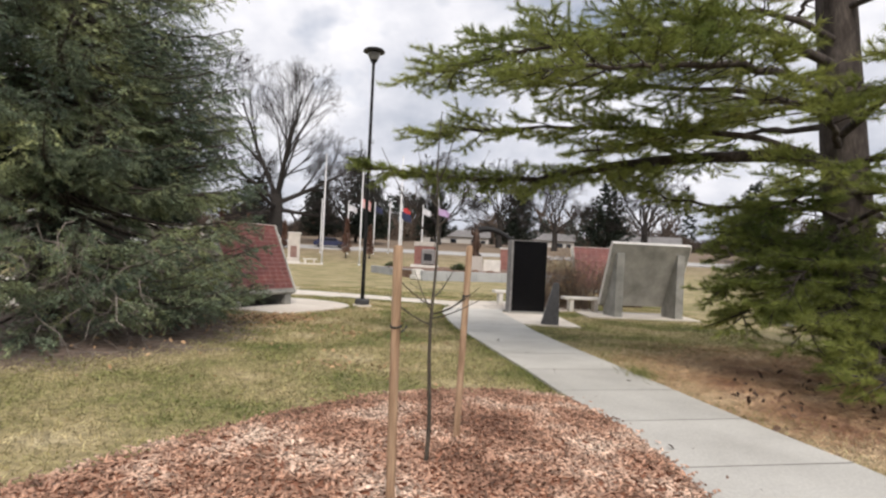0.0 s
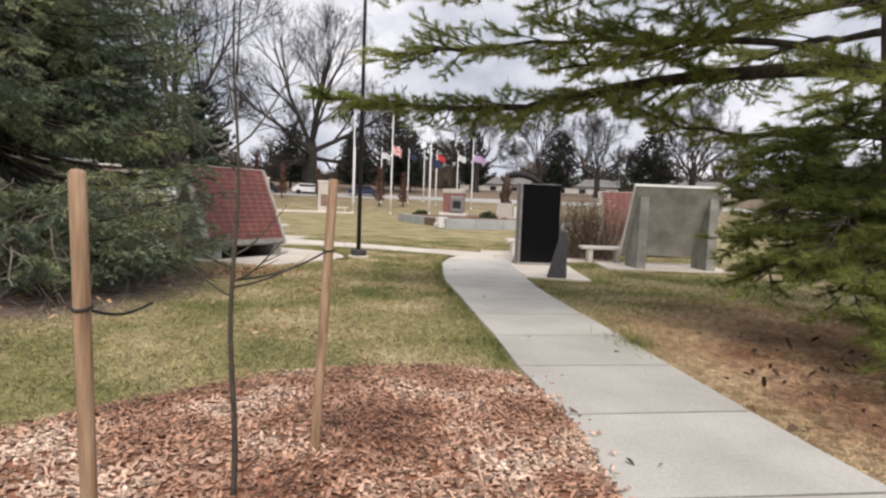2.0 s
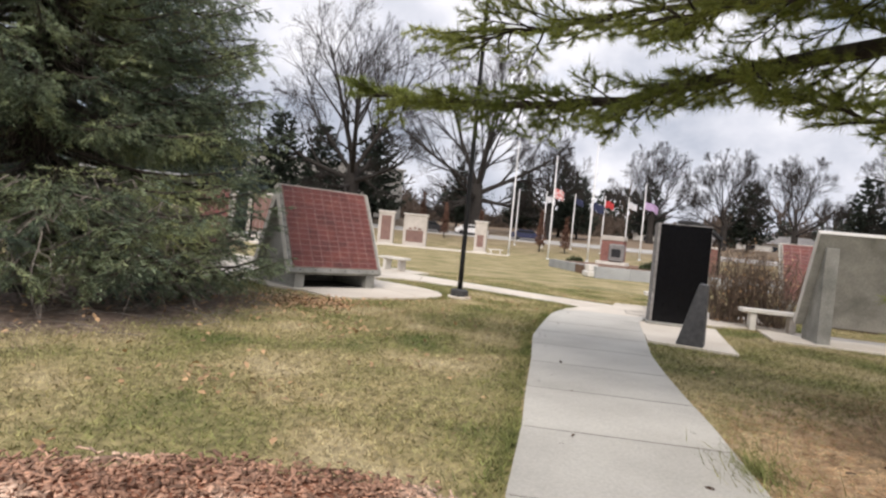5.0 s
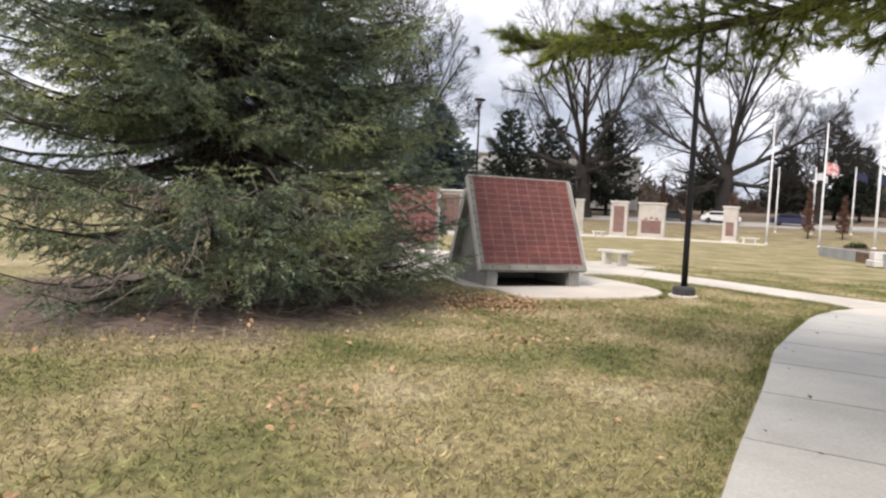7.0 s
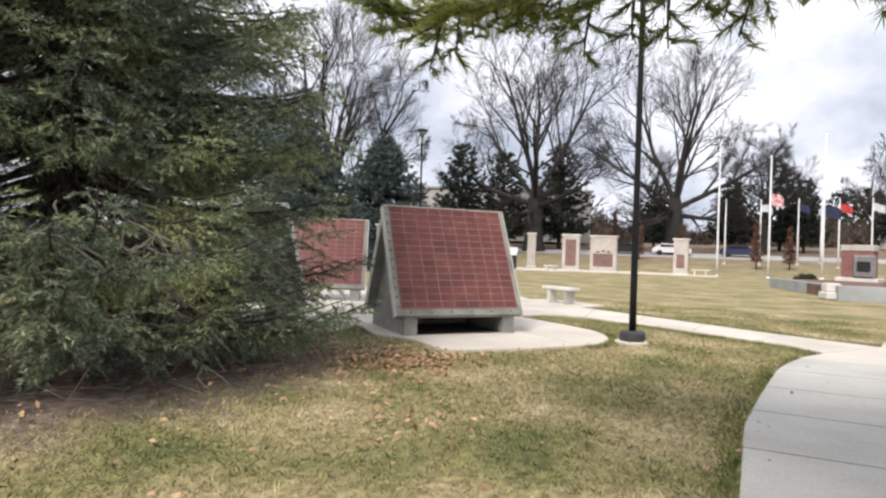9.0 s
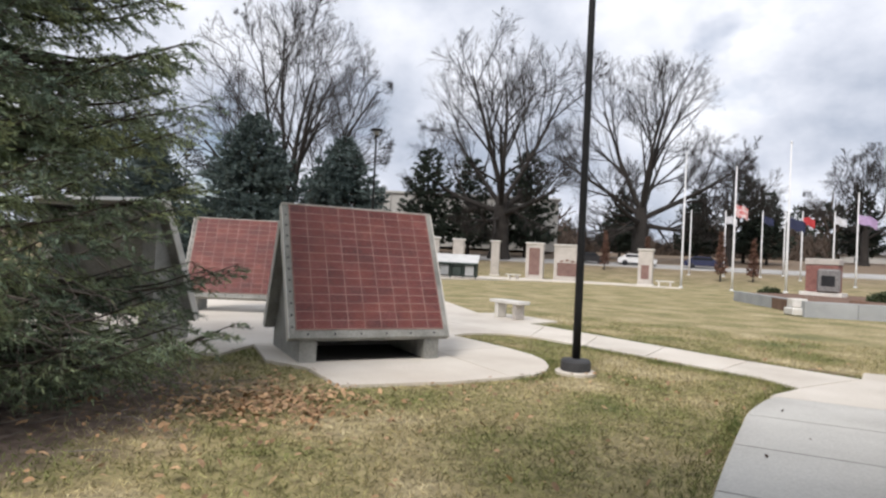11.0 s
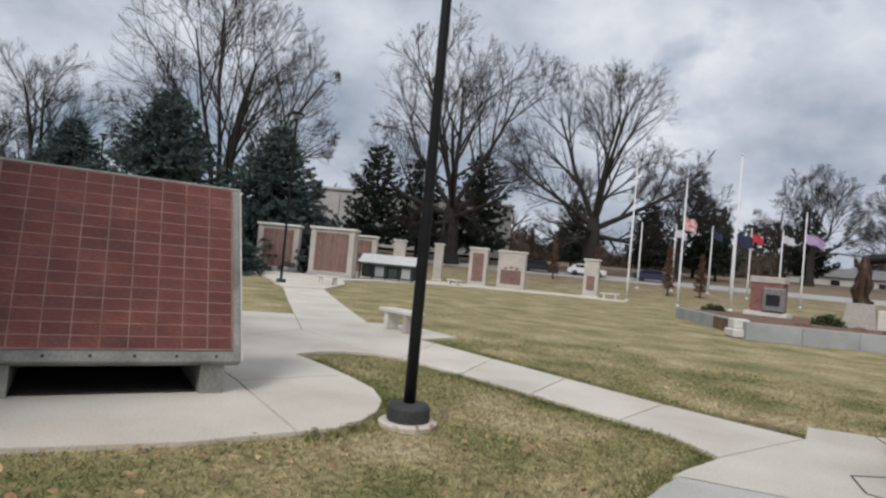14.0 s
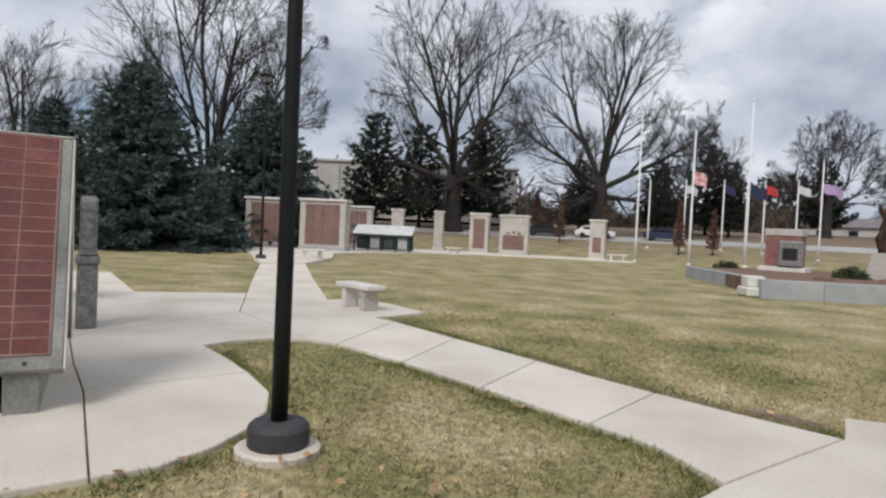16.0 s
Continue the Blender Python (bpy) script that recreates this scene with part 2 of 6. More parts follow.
def ground_material():
    """Winter lawn: straw and green in patches, bare soil under the spruce, orange needles under the pine."""
    m = material("winter_lawn", [(0.115, 0.125, 0.048), (0.225, 0.20, 0.085), (0.35, 0.285, 0.15), (0.46, 0.385, 0.24)], 0.7, 0.95, bump=0.9, bump_scale=26, fine=0.42, fine_scale=11, detail=9, contrast=(0.22, 0.76))
    N, L = m.node_tree.nodes, m.node_tree.links
    b = N["Principled BSDF"]
    col = b.inputs["Base Color"].links[0].from_socket
    pos = N.new("ShaderNodeNewGeometry").outputs["Position"]
    wob = N.new("ShaderNodeTexNoise")
    wob.inputs["Scale"].default_value, wob.inputs["Detail"].default_value = 1.7, 8
    L.new(pos, wob.inputs["Vector"])
    for center, size, colors in (((-6.3, 10.8), (3.65, 4.2), ((0.115, 0.082, 0.066), (0.26, 0.195, 0.155))),
                                 ((6.2, 9.0), (3.35, 4.6), ((0.24, 0.15, 0.085), (0.56, 0.43, 0.275))),
                                 ((6.0, 8.4), (1.75, 3.0), ((0.13, 0.062, 0.040), (0.33, 0.18, 0.115)))):
        mp = N.new("ShaderNodeMapping")
        mp.inputs["Location"].default_value = (-center[0] / size[0], -center[1] / size[1], 0)
        mp.inputs["Scale"].default_value = (1 / size[0], 1 / size[1], 0)
        L.new(pos, mp.inputs[0])
        ln = N.new("ShaderNodeVectorMath"); ln.operation = "LENGTH"
        L.new(mp.outputs[0], ln.inputs[0])
        ad = N.new("ShaderNodeMath"); ad.operation = "MULTIPLY_ADD"
        ad.inputs[1].default_value = 0.7
        L.new(wob.outputs["Fac"], ad.inputs[0]); L.new(ln.outputs["Value"], ad.inputs[2])
        rg = N.new("ShaderNodeMapRange")
        rg.inputs["From Min"].default_value, rg.inputs["From Max"].default_value = 1.18, 1.42
        rg.inputs["To Min"].default_value, rg.inputs["To Max"].default_value = 1.0, 0.0
        L.new(ad.outputs[0], rg.inputs["Value"])
        n2 = N.new("ShaderNodeTexNoise")
        n2.inputs["Scale"].default_value, n2.inputs["Detail"].default_value = 7, 8
        L.new(pos, n2.inputs["Vector"])
        rp = N.new("ShaderNodeValToRGB")
        rp.color_ramp.elements[0].position, rp.color_ramp.elements[0].color = 0.36, (*colors[0], 1)
        rp.color_ramp.elements[1].position, rp.color_ramp.elements[1].color = 0.66, (*colors[1], 1)
        L.new(n2.outputs["Fac"], rp.inputs[0])
        mx = N.new("ShaderNodeMix"); mx.data_type = "RGBA"
        L.new(rg.outputs[0], mx.inputs["Factor"]); L.new(col, mx.inputs["A"]); L.new(rp.outputs[0], mx.inputs["B"])
        col = mx.outputs["Result"]
    # fallen leaves turn the far slope brown
    mp = N.new("ShaderNodeMapping")
    mp.inputs["Location"].default_value = (-1 / 80, -15 / 80, 0)
    mp.inputs["Scale"].default_value = (1 / 80, 1 / 80, 0)
    L.new(pos, mp.inputs[0])
    ln = N.new("ShaderNodeVectorMath"); ln.operation = "LENGTH"
    L.new(mp.outputs[0], ln.inputs[0])
    rg = N.new("ShaderNodeMapRange")
    rg.inputs["From Min"].default_value, rg.inputs["From Max"].default_value = 0.60, 1.0
    L.new(ln.outputs["Value"], rg.inputs["Value"])
    mx = N.new("ShaderNodeMix"); mx.data_type = "RGBA"
    mx.inputs["B"].default_value = (0.21, 0.155, 0.105, 1)
    L.new(rg.outputs[0], mx.inputs["Factor"]); L.new(col, mx.inputs["A"])
    L.new(mx.outputs["Result"], b.inputs["Base Color"])
    return m


LAWN = ground_material()
BLADES = material("grass_blades", [(0.092, 0.132, 0.040), (0.205, 0.212, 0.082), (0.365, 0.318, 0.168), (0.55, 0.475, 0.31)], 0.7, 0.85, fine=0.5, fine_scale=8, island=0.55, detail=9, contrast=(0.26, 0.73), spec=0.2)
GREENBLADES = material("green_edge_grass", [(0.085, 0.115, 0.034), (0.17, 0.185, 0.066), (0.29, 0.265, 0.12)], 1.6, 0.85, fine=0.4, fine_scale=8, island=0.5, spec=0.2)

# ---- building blocks ----
def mesh_of(name, verts, faces, material_, smooth=False):
    me = bpy.data.meshes.new(name)
    me.from_pydata([tuple(v) for v in verts], [], [tuple(f) for f in faces])
    me.materials.append(material_)
    if smooth:
        me.polygons.foreach_set("use_smooth", [True] * len(me.polygons))
    me.update()
    return me


def mesh_tris(name, V, F, material_):
    """A mesh from arrays of corners and triangles."""
    V, F = np.ascontiguousarray(V, dtype=np.float32), np.ascontiguousarray(F, dtype=np.int32)
    me = bpy.data.meshes.new(name)
    me.vertices.add(len(V)); me.vertices.foreach_set("co", V.ravel())
    me.loops.add(F.size); me.loops.foreach_set("vertex_index", F.ravel())
    me.polygons.add(len(F)); me.polygons.foreach_set("loop_start", np.arange(0, F.size, 3, dtype=np.int32))
    me.materials.append(material_)
    me.update(calc_edges=True)
    me.validate()
    return me


def thing(name, x=0, y=0, z=0, turn=0, **tags):
    """An empty at a thing's base, which its parts hang from."""
    ob = new(name)
    ob.empty_display_size = 0.2
    ob.matrix_world = pose(x, y, z, 0, 0, turn)
    return tagged(ob, **tags)


def part(name, bm, material_, parent=None, label="", m=None, smooth=False):
    """Links a bmesh, or a finished mesh, as one object, under a thing or a part."""
    if isinstance(bm, bpy.types.Mesh):
        me = bm
    else:
        me = bpy.data.meshes.new(name)
        bm.normal_update()
        bm.to_mesh(me)
        bm.free()
        me.materials.append(material_)
        if smooth:
            me.polygons.foreach_set("use_smooth", [True] * len(me.polygons))
    ob = new(name, me)
    if parent:
        ob.parent = parent
    if m is not None:
        ob.matrix_local = m
    if label:
        tagged(ob, label)
    return ob


def box(sx, sy, sz, at=(0, 0, 0), bevel=0.008, m=None):
    """A box whose foot stands at at, with softened edges."""
    bm = bmesh.new()
    bmesh.ops.create_cube(bm, size=1)
    bmesh.ops.scale(bm, vec=(sx, sy, sz), verts=bm.verts)
    bmesh.ops.translate(bm, vec=(at[0], at[1], at[2] + sz / 2), verts=bm.verts)
    if bevel:
        bmesh.ops.bevel(bm, geom=bm.edges[:], offset=bevel, segments=1, affect="EDGES")
    if m is not None:
        bmesh.ops.transform(bm, matrix=m, verts=bm.verts)
    return bm


def prism(points, z0, z1, bevel=0.0):
    """A flat outline raised from z0 to z1."""
    bm = bmesh.new()
    lo = [bm.verts.new((x, y, z0)) for x, y in points]
    hi = [bm.verts.new((x, y, z1)) for x, y in points]
    n = len(points)
    bm.faces.new(hi)
    bm.faces.new(lo[::-1])
    for i in range(n):
        bm.faces.new((lo[i], lo[(i + 1) % n], hi[(i + 1) % n], hi[i]))
    bmesh.ops.recalc_face_normals(bm, faces=bm.faces[:])
    if bevel:
        top = [e for e in bm.edges if all(v.co.z > z1 - 1e-5 for v in e.verts)]
        bmesh.ops.bevel(bm, geom=top, offset=bevel, segments=2, affect="EDGES")
    return bm


def lathe(profile, sides=20):
    """A turned body from (radius, height) pairs."""
    bm = bmesh.new()
    rings = []
    for rad, z in profile:
        rings.append([bm.verts.new((rad * math.cos(2 * math.pi * i / sides), rad * math.sin(2 * math.pi * i / sides), z)) for i in range(sides)])
    for a, b in zip(rings, rings[1:]):
        for i in range(sides):
            j = (i + 1) % sides
            bm.faces.new((a[i], a[j], b[j], b[i]))
    bm.faces.new(rings[0][::-1])
    bm.faces.new(rings[-1])
    bmesh.ops.recalc_face_normals(bm, faces=bm.faces[:])
    return bm


class Tubes:
    """Gathers many tapered tubes, such as limbs and twigs, into one mesh."""

    def __init__(self):
        self.V, self.F, self.n = [], [], 0

    def add(self, pts, radii, sides=5):
        pts = np.asarray(pts, float)
        k = len(pts)
        d = np.gradient(pts, axis=0)
        d /= np.linalg.norm(d, axis=1)[:, None] + 1e-9
        ref = np.where(np.abs(d[:, 2:3]) > 0.9, np.array([[1.0, 0, 0]]), np.array([[0, 0, 1.0]]))
        a = np.cross(d, ref); a /= np.linalg.norm(a, axis=1)[:, None] + 1e-9
        b = np.cross(d, a)
        ang = np.arange(sides) * 2 * math.pi / sides
        ring = np.cos(ang)[None, :, None] * a[:, None, :] + np.sin(ang)[None, :, None] * b[:, None, :]
        V = pts[:, None, :] + ring * np.asarray(radii, float)[:, None, None]
        self.V.append(V.reshape(-1, 3))
        i, j = np.meshgrid(np.arange(k - 1), np.arange(sides), indexing="ij")
        p, q = i * sides + j, i * sides + (j + 1) % sides
        r_, s = p + sides, q + sides
        self.F.append(np.concatenate([np.stack([p, q, s], -1).reshape(-1, 3), np.stack([p, s, r_], -1).reshape(-1, 3)]) + self.n)
        self.n += k * sides

    def mesh(self, name, material_):
        me = mesh_tris(name, np.concatenate(self.V), np.concatenate(self.F), material_)
        me.polygons.foreach_set("use_smooth", [True] * len(me.polygons))
        return me


def needles(P, D, length, width, rng):
    """One thin triangle for each point P along direction D."""
    n = len(P)
    side = np.cross(D, rng.normal(size=(n, 3)))
    side /= np.linalg.norm(side, axis=1)[:, None] + 1e-9
    L_ = (length * rng.uniform(0.7, 1.25, n))[:, None]
    W_ = (width * rng.uniform(0.8, 1.2, n))[:, None]
    V = np.stack([P - side * W_ / 2, P + side * W_ / 2, P + D * L_], 1).reshape(-1, 3)
    return V, np.arange(3 * n).reshape(-1, 3)


def unit(v):
    return v / (np.linalg.norm(v, axis=-1, keepdims=True) + 1e-9)


def inside(poly, X, Y):
    c = np.zeros(X.shape, bool)
    n = len(poly)
    for i in range(n):
        (x1, y1), (x2, y2) = poly[i], poly[(i + 1) % n]
        c ^= ((y1 > Y) != (y2 > Y)) & (X < (x2 - x1) * (Y - y1) / (y2 - y1 + 1e-12) + x1)
    return c


def rise(x, y):
    """The lie of the land: level round the lawn, rising beyond it."""
    d = np.hypot(np.asarray(x, float) - 1, np.asarray(y, float) - 15)
    s = 0.09 * 3 * np.log1p(np.exp(np.minimum((d - 54) / 3, 60)))
    return 4.6 * np.tanh(s / 4.6)


# ---- ground and paving ----
def build_ground():
    radii = np.concatenate([np.linspace(0, 60, 61), np.geomspace(62, 3000, 40)])
    seg = 96
    V = [(1, 15, 0)]
    F = []
    for r_ in radii[1:]:
        for k in range(seg):
            a = 2 * math.pi * k / seg
            x, y = 1 + r_ * math.cos(a), 15 + r_ * math.sin(a)
            V.append((x, y, float(rise(x, y)) + (0.012 * noise.noise((x * 0.7, y * 0.7, 0)) - 0.012 if r_ < 60 else 0)))
    for k in range(seg):
        F.append((0, 1 + k, 1 + (k + 1) % seg))
    for i in range(len(radii) - 2):
        for k in range(seg):
            a, b = 1 + i * seg + k, 1 + i * seg + (k + 1) % seg
            F.append((a, a + seg, b + seg, b))
    g = new("ground", mesh_of("ground", V, F, LAWN, True))
    tagged(g, "straw-coloured and green winter lawn with bare patches", "lawn", kind="structure")


build_ground()

LEFT = [(-6.0, 5.6), (-3.0, 4.4), (0.0, 3.5), (3.0, 2.95), (4.7, 2.78), (6.1, 2.64), (6.75, 2.51), (8.1, 2.13), (9.5, 1.82), (10.5, 1.56), (12.2, 1.15), (14.1, 0.65), (15.3, 0.45), (16.3, 0.30), (17.5, 0.13), (18.3, 0.12), (19.6, 0.30)]
RIGHT = [(-6.0, 7.6), (-3.0, 6.3), (0.0, 5.4), (3.0, 4.82), (5.8, 4.40), (6.4, 4.22), (7.4, 3.96), (8.5, 3.70), (9.7, 3.42), (10.5, 3.25), (11.5, 2.99), (12.55, 2.74), (13.9, 2.45), (15.3, 2.25), (17.2, 1.98), (18.1, 1.85), (20.2, 1.95)]


def edge(rows, y):
    return float(np.interp(y, [a for a, _ in rows], [b for _, b in rows]))


def shrunk(poly, gap=0.006):
    """The outline moved in by half a joint."""
    area = sum(x1 * y2 - x2 * y1 for (x1, y1), (x2, y2) in zip(poly, poly[1:] + poly[:1]))
    if area < 0:
        poly = poly[::-1]
    out = []
    n = len(poly)
    for i in range(n):
        p0, p1, p2 = Vector(poly[i - 1]), Vector(poly[i]), Vector(poly[(i + 1) % n])
        a, b = (p1 - p0).normalized(), (p2 - p1).normalized()
        na, nb = Vector((-a.y, a.x)), Vector((-b.y, b.x))
        h = (na + nb)
        h = h / max(0.5, h.dot(h) / 2) if h.length > 1e-6 else na
        q = p1 + h * gap
        out.append((q.x, q.y))
    return out


PAVED = []
TOP = 0.028
walkway = thing("pavement", label="grey broom-finished concrete footpath with joints", category="footpath", kind="structure")
joints_y = [6.77 + 1.325 * k for k in range(-9, 12)]
for a, b in zip(joints_y, joints_y[1:]):
    if b > 19.0:
        b = 18.65
    lo = [(edge(LEFT, y), y) for y in np.linspace(a, b, 5)]
    hi = [(edge(RIGHT, y + 0.45), y + 0.45) for y in np.linspace(b, a, 5)]
    PAVED.append(lo + hi)
    part("slab", prism(shrunk(lo + hi, 0.009), -0.10, TOP, 0.006), CONCRETE, walkway)
    part("joint_filler", prism([(lo[0][0] + 0.03, a - 0.013), (hi[-1][0] - 0.03, a + 0.437), (hi[-1][0] - 0.03, a + 0.463), (lo[0][0] + 0.03, a + 0.013)], -0.05, TOP - 0.001), PALEJOINT, walkway, "dark joint filler")
    if b == 18.65:
        break
SOUTH = [(0.30, 19.60), (-0.30, 20.03), (-1.09, 20.23), (-2.12, 20.49), (-3.55, 20.85), (-4.67, 21.03)]
NORTH = [(0.84, 21.30), (0.01, 21.45), (-1.13, 21.72), (-2.85, 22.29), (-3.76, 22.57), (-5.50, 23.12)]


def along(line, s):
    """The point a share s of the way along an outline."""
    pts = [Vector(p) for p in line]
    seg = [(b - a).length for a, b in zip(pts, pts[1:])]
    want = s * sum(seg)
    for a, b, l in zip(pts, pts[1:], seg):
        if want <= l + 1e-9:
            p = a.lerp(b, want / l)
            return (p.x, p.y)
        want -= l
    return tuple(line[-1])


plaza = thing("pavement_plaza", label="pale concrete paths and pads between memorials", category="footpath", kind="structure")
pieces = []
for k in range(4):
    a, b = k / 4, (k + 1) / 4
    pieces.append([along(SOUTH, a), along(SOUTH, (a + b) / 2), along(SOUTH, b), along(NORTH, b), along(NORTH, (a + b) / 2), along(NORTH, a)])
pieces += [
    [(0.12, 18.65), (0.15, 18.9), (0.30, 19.60), (0.84, 21.30), (0.80, 22.05), (1.9, 22.42), (1.95, 20.2), (1.85, 19.1)],
    [(1.9, 22.42), (4.4, 23.3), (4.9, 20.6), (3.2, 19.4), (1.85, 19.1), (1.95, 20.2)],
    [(-3.56, 14.95), (-3.21, 15.55), (-2.86, 16.17), (-2.57, 17.05), (-4.49, 17.85), (-5.5, 18.2), (-6.6, 15.9), (-5.35, 15.25), (-4.6, 15.35)],
    [(-2.57, 17.05), (-2.45, 17.4), (-2.50, 17.8), (-2.66, 18.2), (-2.95, 18.6), (-3.39, 18.96), (-4.12, 19.27), (-4.49, 17.85)],
    [(-4.49, 17.85), (-4.12, 19.27), (-4.8, 19.5), (-5.62, 19.72), (-5.66, 20.2), (-5.5, 20.6), (-5.1, 20.95), (-7.82, 21.8), (-7.13, 18.83), (-5.5, 18.2)],
    [(-5.1, 20.95), (-4.67, 21.03), (-5.50, 23.12), (-6.0, 23.2), (-5.9, 24.46), (-7.18, 24.9), (-8.0, 24.9), (-8.33, 24.3), (-10.1, 23.6), (-7.82, 21.8)],
    [(-8.33, 24.3), (-11.73, 27.0), (-17.5, 31.7), (-18.2, 30.1), (-13.5, 26.3), (-10.1, 23.6)],
    [(-7.13, 18.83), (-7.82, 21.8), (-10.1, 23.6), (-11.4, 21.84), (-16.1, 23.6), (-19.0, 20.0), (-14.0, 15.5), (-9.6, 13.4), (-7.5, 14.3), (-6.1, 15.0), (-6.6, 15.9), (-5.5, 18.2)],
    [(-17.5, 31.7), (-20.5, 36.0), (-24.2, 39.6), (-33.5, 45.2), (-35.0, 41.0), (-30.0, 36.4), (-25.0, 34.6), (-18.2, 30.1)],
    [(-24.2, 39.6), (-24.9, 44.0), (-24.2, 49.0), (-22.0, 53.0), (-17.2, 55.9), (-13.4, 57.2), (-13.8, 58.9), (-18.0, 60.0), (-24.0, 58.2), (-29.0, 54.0), (-32.0, 50.0), (-33.5, 45.2)],
    [(1.95, 17.1), (2.24, 15.45), (3.62, 15.35), (3.42, 17.4), (3.30, 18.75), (1.80, 18.30), (1.86, 17.9)],
    [(4.3, 18.2), (7.6, 18.7), (7.4, 20.7), (4.1, 20.2)],
]
for p in pieces:
    PAVED.append(p)
    far = min(math.hypot(x - 1, y - 15) for x, y in p) > 14
    part("slab", prism(shrunk(p, 0.007), -0.12, TOP + (0.05 if far else 0.0), 0.006), PAD, plaza)
for (x1, y1), (x2, y2) in (((1.30, 20.05), (1.85, 20.55)), ((1.30, 20.05), (1.42, 19.55)), ((1.42, 19.55), (1.80, 19.45)), ((1.46, 22.28), (1.62, 21.75))):
    L_ = math.hypot(x2 - x1, y2 - y1)
    part("joint", box(L_, 0.014, 0.004, bevel=0), JOINT, plaza, m=pose((x1 + x2) / 2, (y1 + y2) / 2, TOP + 0.002, 0, 0, math.degrees(math.atan2(y2 - y1, x2 - x1))))

# ---- memorial walls ----
WIDE, HIGH, LEAN = 2.38, 2.04, math.degrees(math.atan2(0.885, 1.84))


def tile_mesh(w, h):
    bm = box(w, 0.016, h, bevel=0.003)
    me = bpy.data.meshes.new("tile")
    bm.to_mesh(me)
    bm.free()
    me.materials.append(TILE)
    return me


def lettering_mesh(w, h):
    """Three worn lines of engraving, too small to read."""
    bm = bmesh.new()
    for k, (a, b) in enumerate(((-0.36, 0.30), (-0.30, 0.36), (-0.22, 0.20))):
        z = h * (0.74 - 0.24 * k)
        vs = [bm.verts.new((w * x, 0, z + dz)) for x, dz in ((a, 0), (b, 0), (b, h * 0.09), (a, h * 0.09))]
        bm.faces.new(vs)
    me = bpy.data.meshes.new("lettering")
    bm.to_mesh(me)
    bm.free()
    me.materials.append(ENGRAVED)
    return me


PLUG_BM = lathe([(0.016, -0.004), (0.016, 0.003)], 8)
bmesh.ops.rotate(PLUG_BM, matrix=Matrix.Rotation(radians(90), 3, 'X'), verts=PLUG_BM.verts)
PLUG_ME = bpy.data.meshes.new("plug")
PLUG_BM.to_mesh(PLUG_ME)
PLUG_BM.free()
PLUG_ME.materials.append(RUBBER)
COLS, ROWS = 9, 15
TW, TH = (WIDE - 0.20) / COLS, (HIGH - 0.145) / ROWS
TILE_ME = tile_mesh(TW - 0.012, TH - 0.012)
LETTER_ME = lettering_mesh(TW, TH)


def leaning_slab(parent, flip, tiles):
    """One leaning concrete slab with a grid of red tiles on its outer face."""
    base = pose(0, 0, 0, 0, 0, 180 if flip else 0) @ pose(0, -0.885, 0.33, -LEAN, 0, 0)
    # the rear slab butts under the front one
    tall = HIGH - (0.26 if flip else 0)
    slab = part("slab", box(WIDE, 0.13, tall, (0, 0.065, 0), 0.012), CAST, parent, m=base)
    if not flip:
        part("cap", box(WIDE + 0.012, 0.15, 0.014, (0, 0.065, HIGH + 0.001), 0.004), PALE, parent, "pale ridge strip", m=base)
    # thin added strips, paler than the slab to paint the light on its ends
    for s in (-1, 1):
        part("end_strip", box(0.014, 0.138, tall - 0.01, (s * (WIDE / 2 + 0.006), 0.066, 0.004), 0.004), PALE, parent, "paler slab edge with light put into its colour", m=base)
    if not tiles:
        return
    for k in range(6):
        part("plug", PLUG_ME, None, parent, m=base @ pose(-WIDE / 2 + 0.25 + k * 0.376, -0.004, 0.06))
    for k in range(11):
        part("plug", PLUG_ME, None, parent, m=base @ pose(-WIDE / 2 + 0.045, -0.004, 0.16 + k * 0.17))
    part("grout_bed", box(WIDE - 0.18, 0.016, HIGH - 0.132, (0, -0.006, 0.12), 0), GROUT, parent, "pink mortar bed", m=base)
    for r_ in range(ROWS):
        for c in range(COLS):
            x, z = -WIDE / 2 + 0.10 + TW * (c + 0.5), 0.13 + TH * r_
            t = part("tile", TILE_ME, None, parent, m=base @ pose(x, -0.010, z + 0.005))
            if (r_ * 7 + c * 5) % 11 < 9:
                part("lettering", LETTER_ME, None, t, m=pose(0, -0.0085, -0.004))


def end_pier(parent, x, double):
    """The pier that carries the slabs at one end: a triangle on a square foot."""
    apex, slope = 2.06, 0.885 / 1.84
    b = 0.83
    prof = [(-b, 0.0), (-b, 0.30), (-b + 0.13, 0.36), (-0.03, apex - 0.2)]
    prof += [(0.03, apex - 0.2), (b - 0.13, 0.36), (b, 0.30), (b, 0.0)] if double else [(0.05, apex - 0.2), (0.05, 0.0)]
    bm = prism([(y, z) for y, z in prof], -0.115, 0.115)
    bmesh.ops.transform(bm, matrix=Matrix(((0, 0, 1, x), (1, 0, 0, 0), (0, 1, 0, 0), (0, 0, 0, 1))), verts=bm.verts)
    bmesh.ops.recalc_face_normals(bm, faces=bm.faces[:])
    part("pier", bm, CAST, parent)


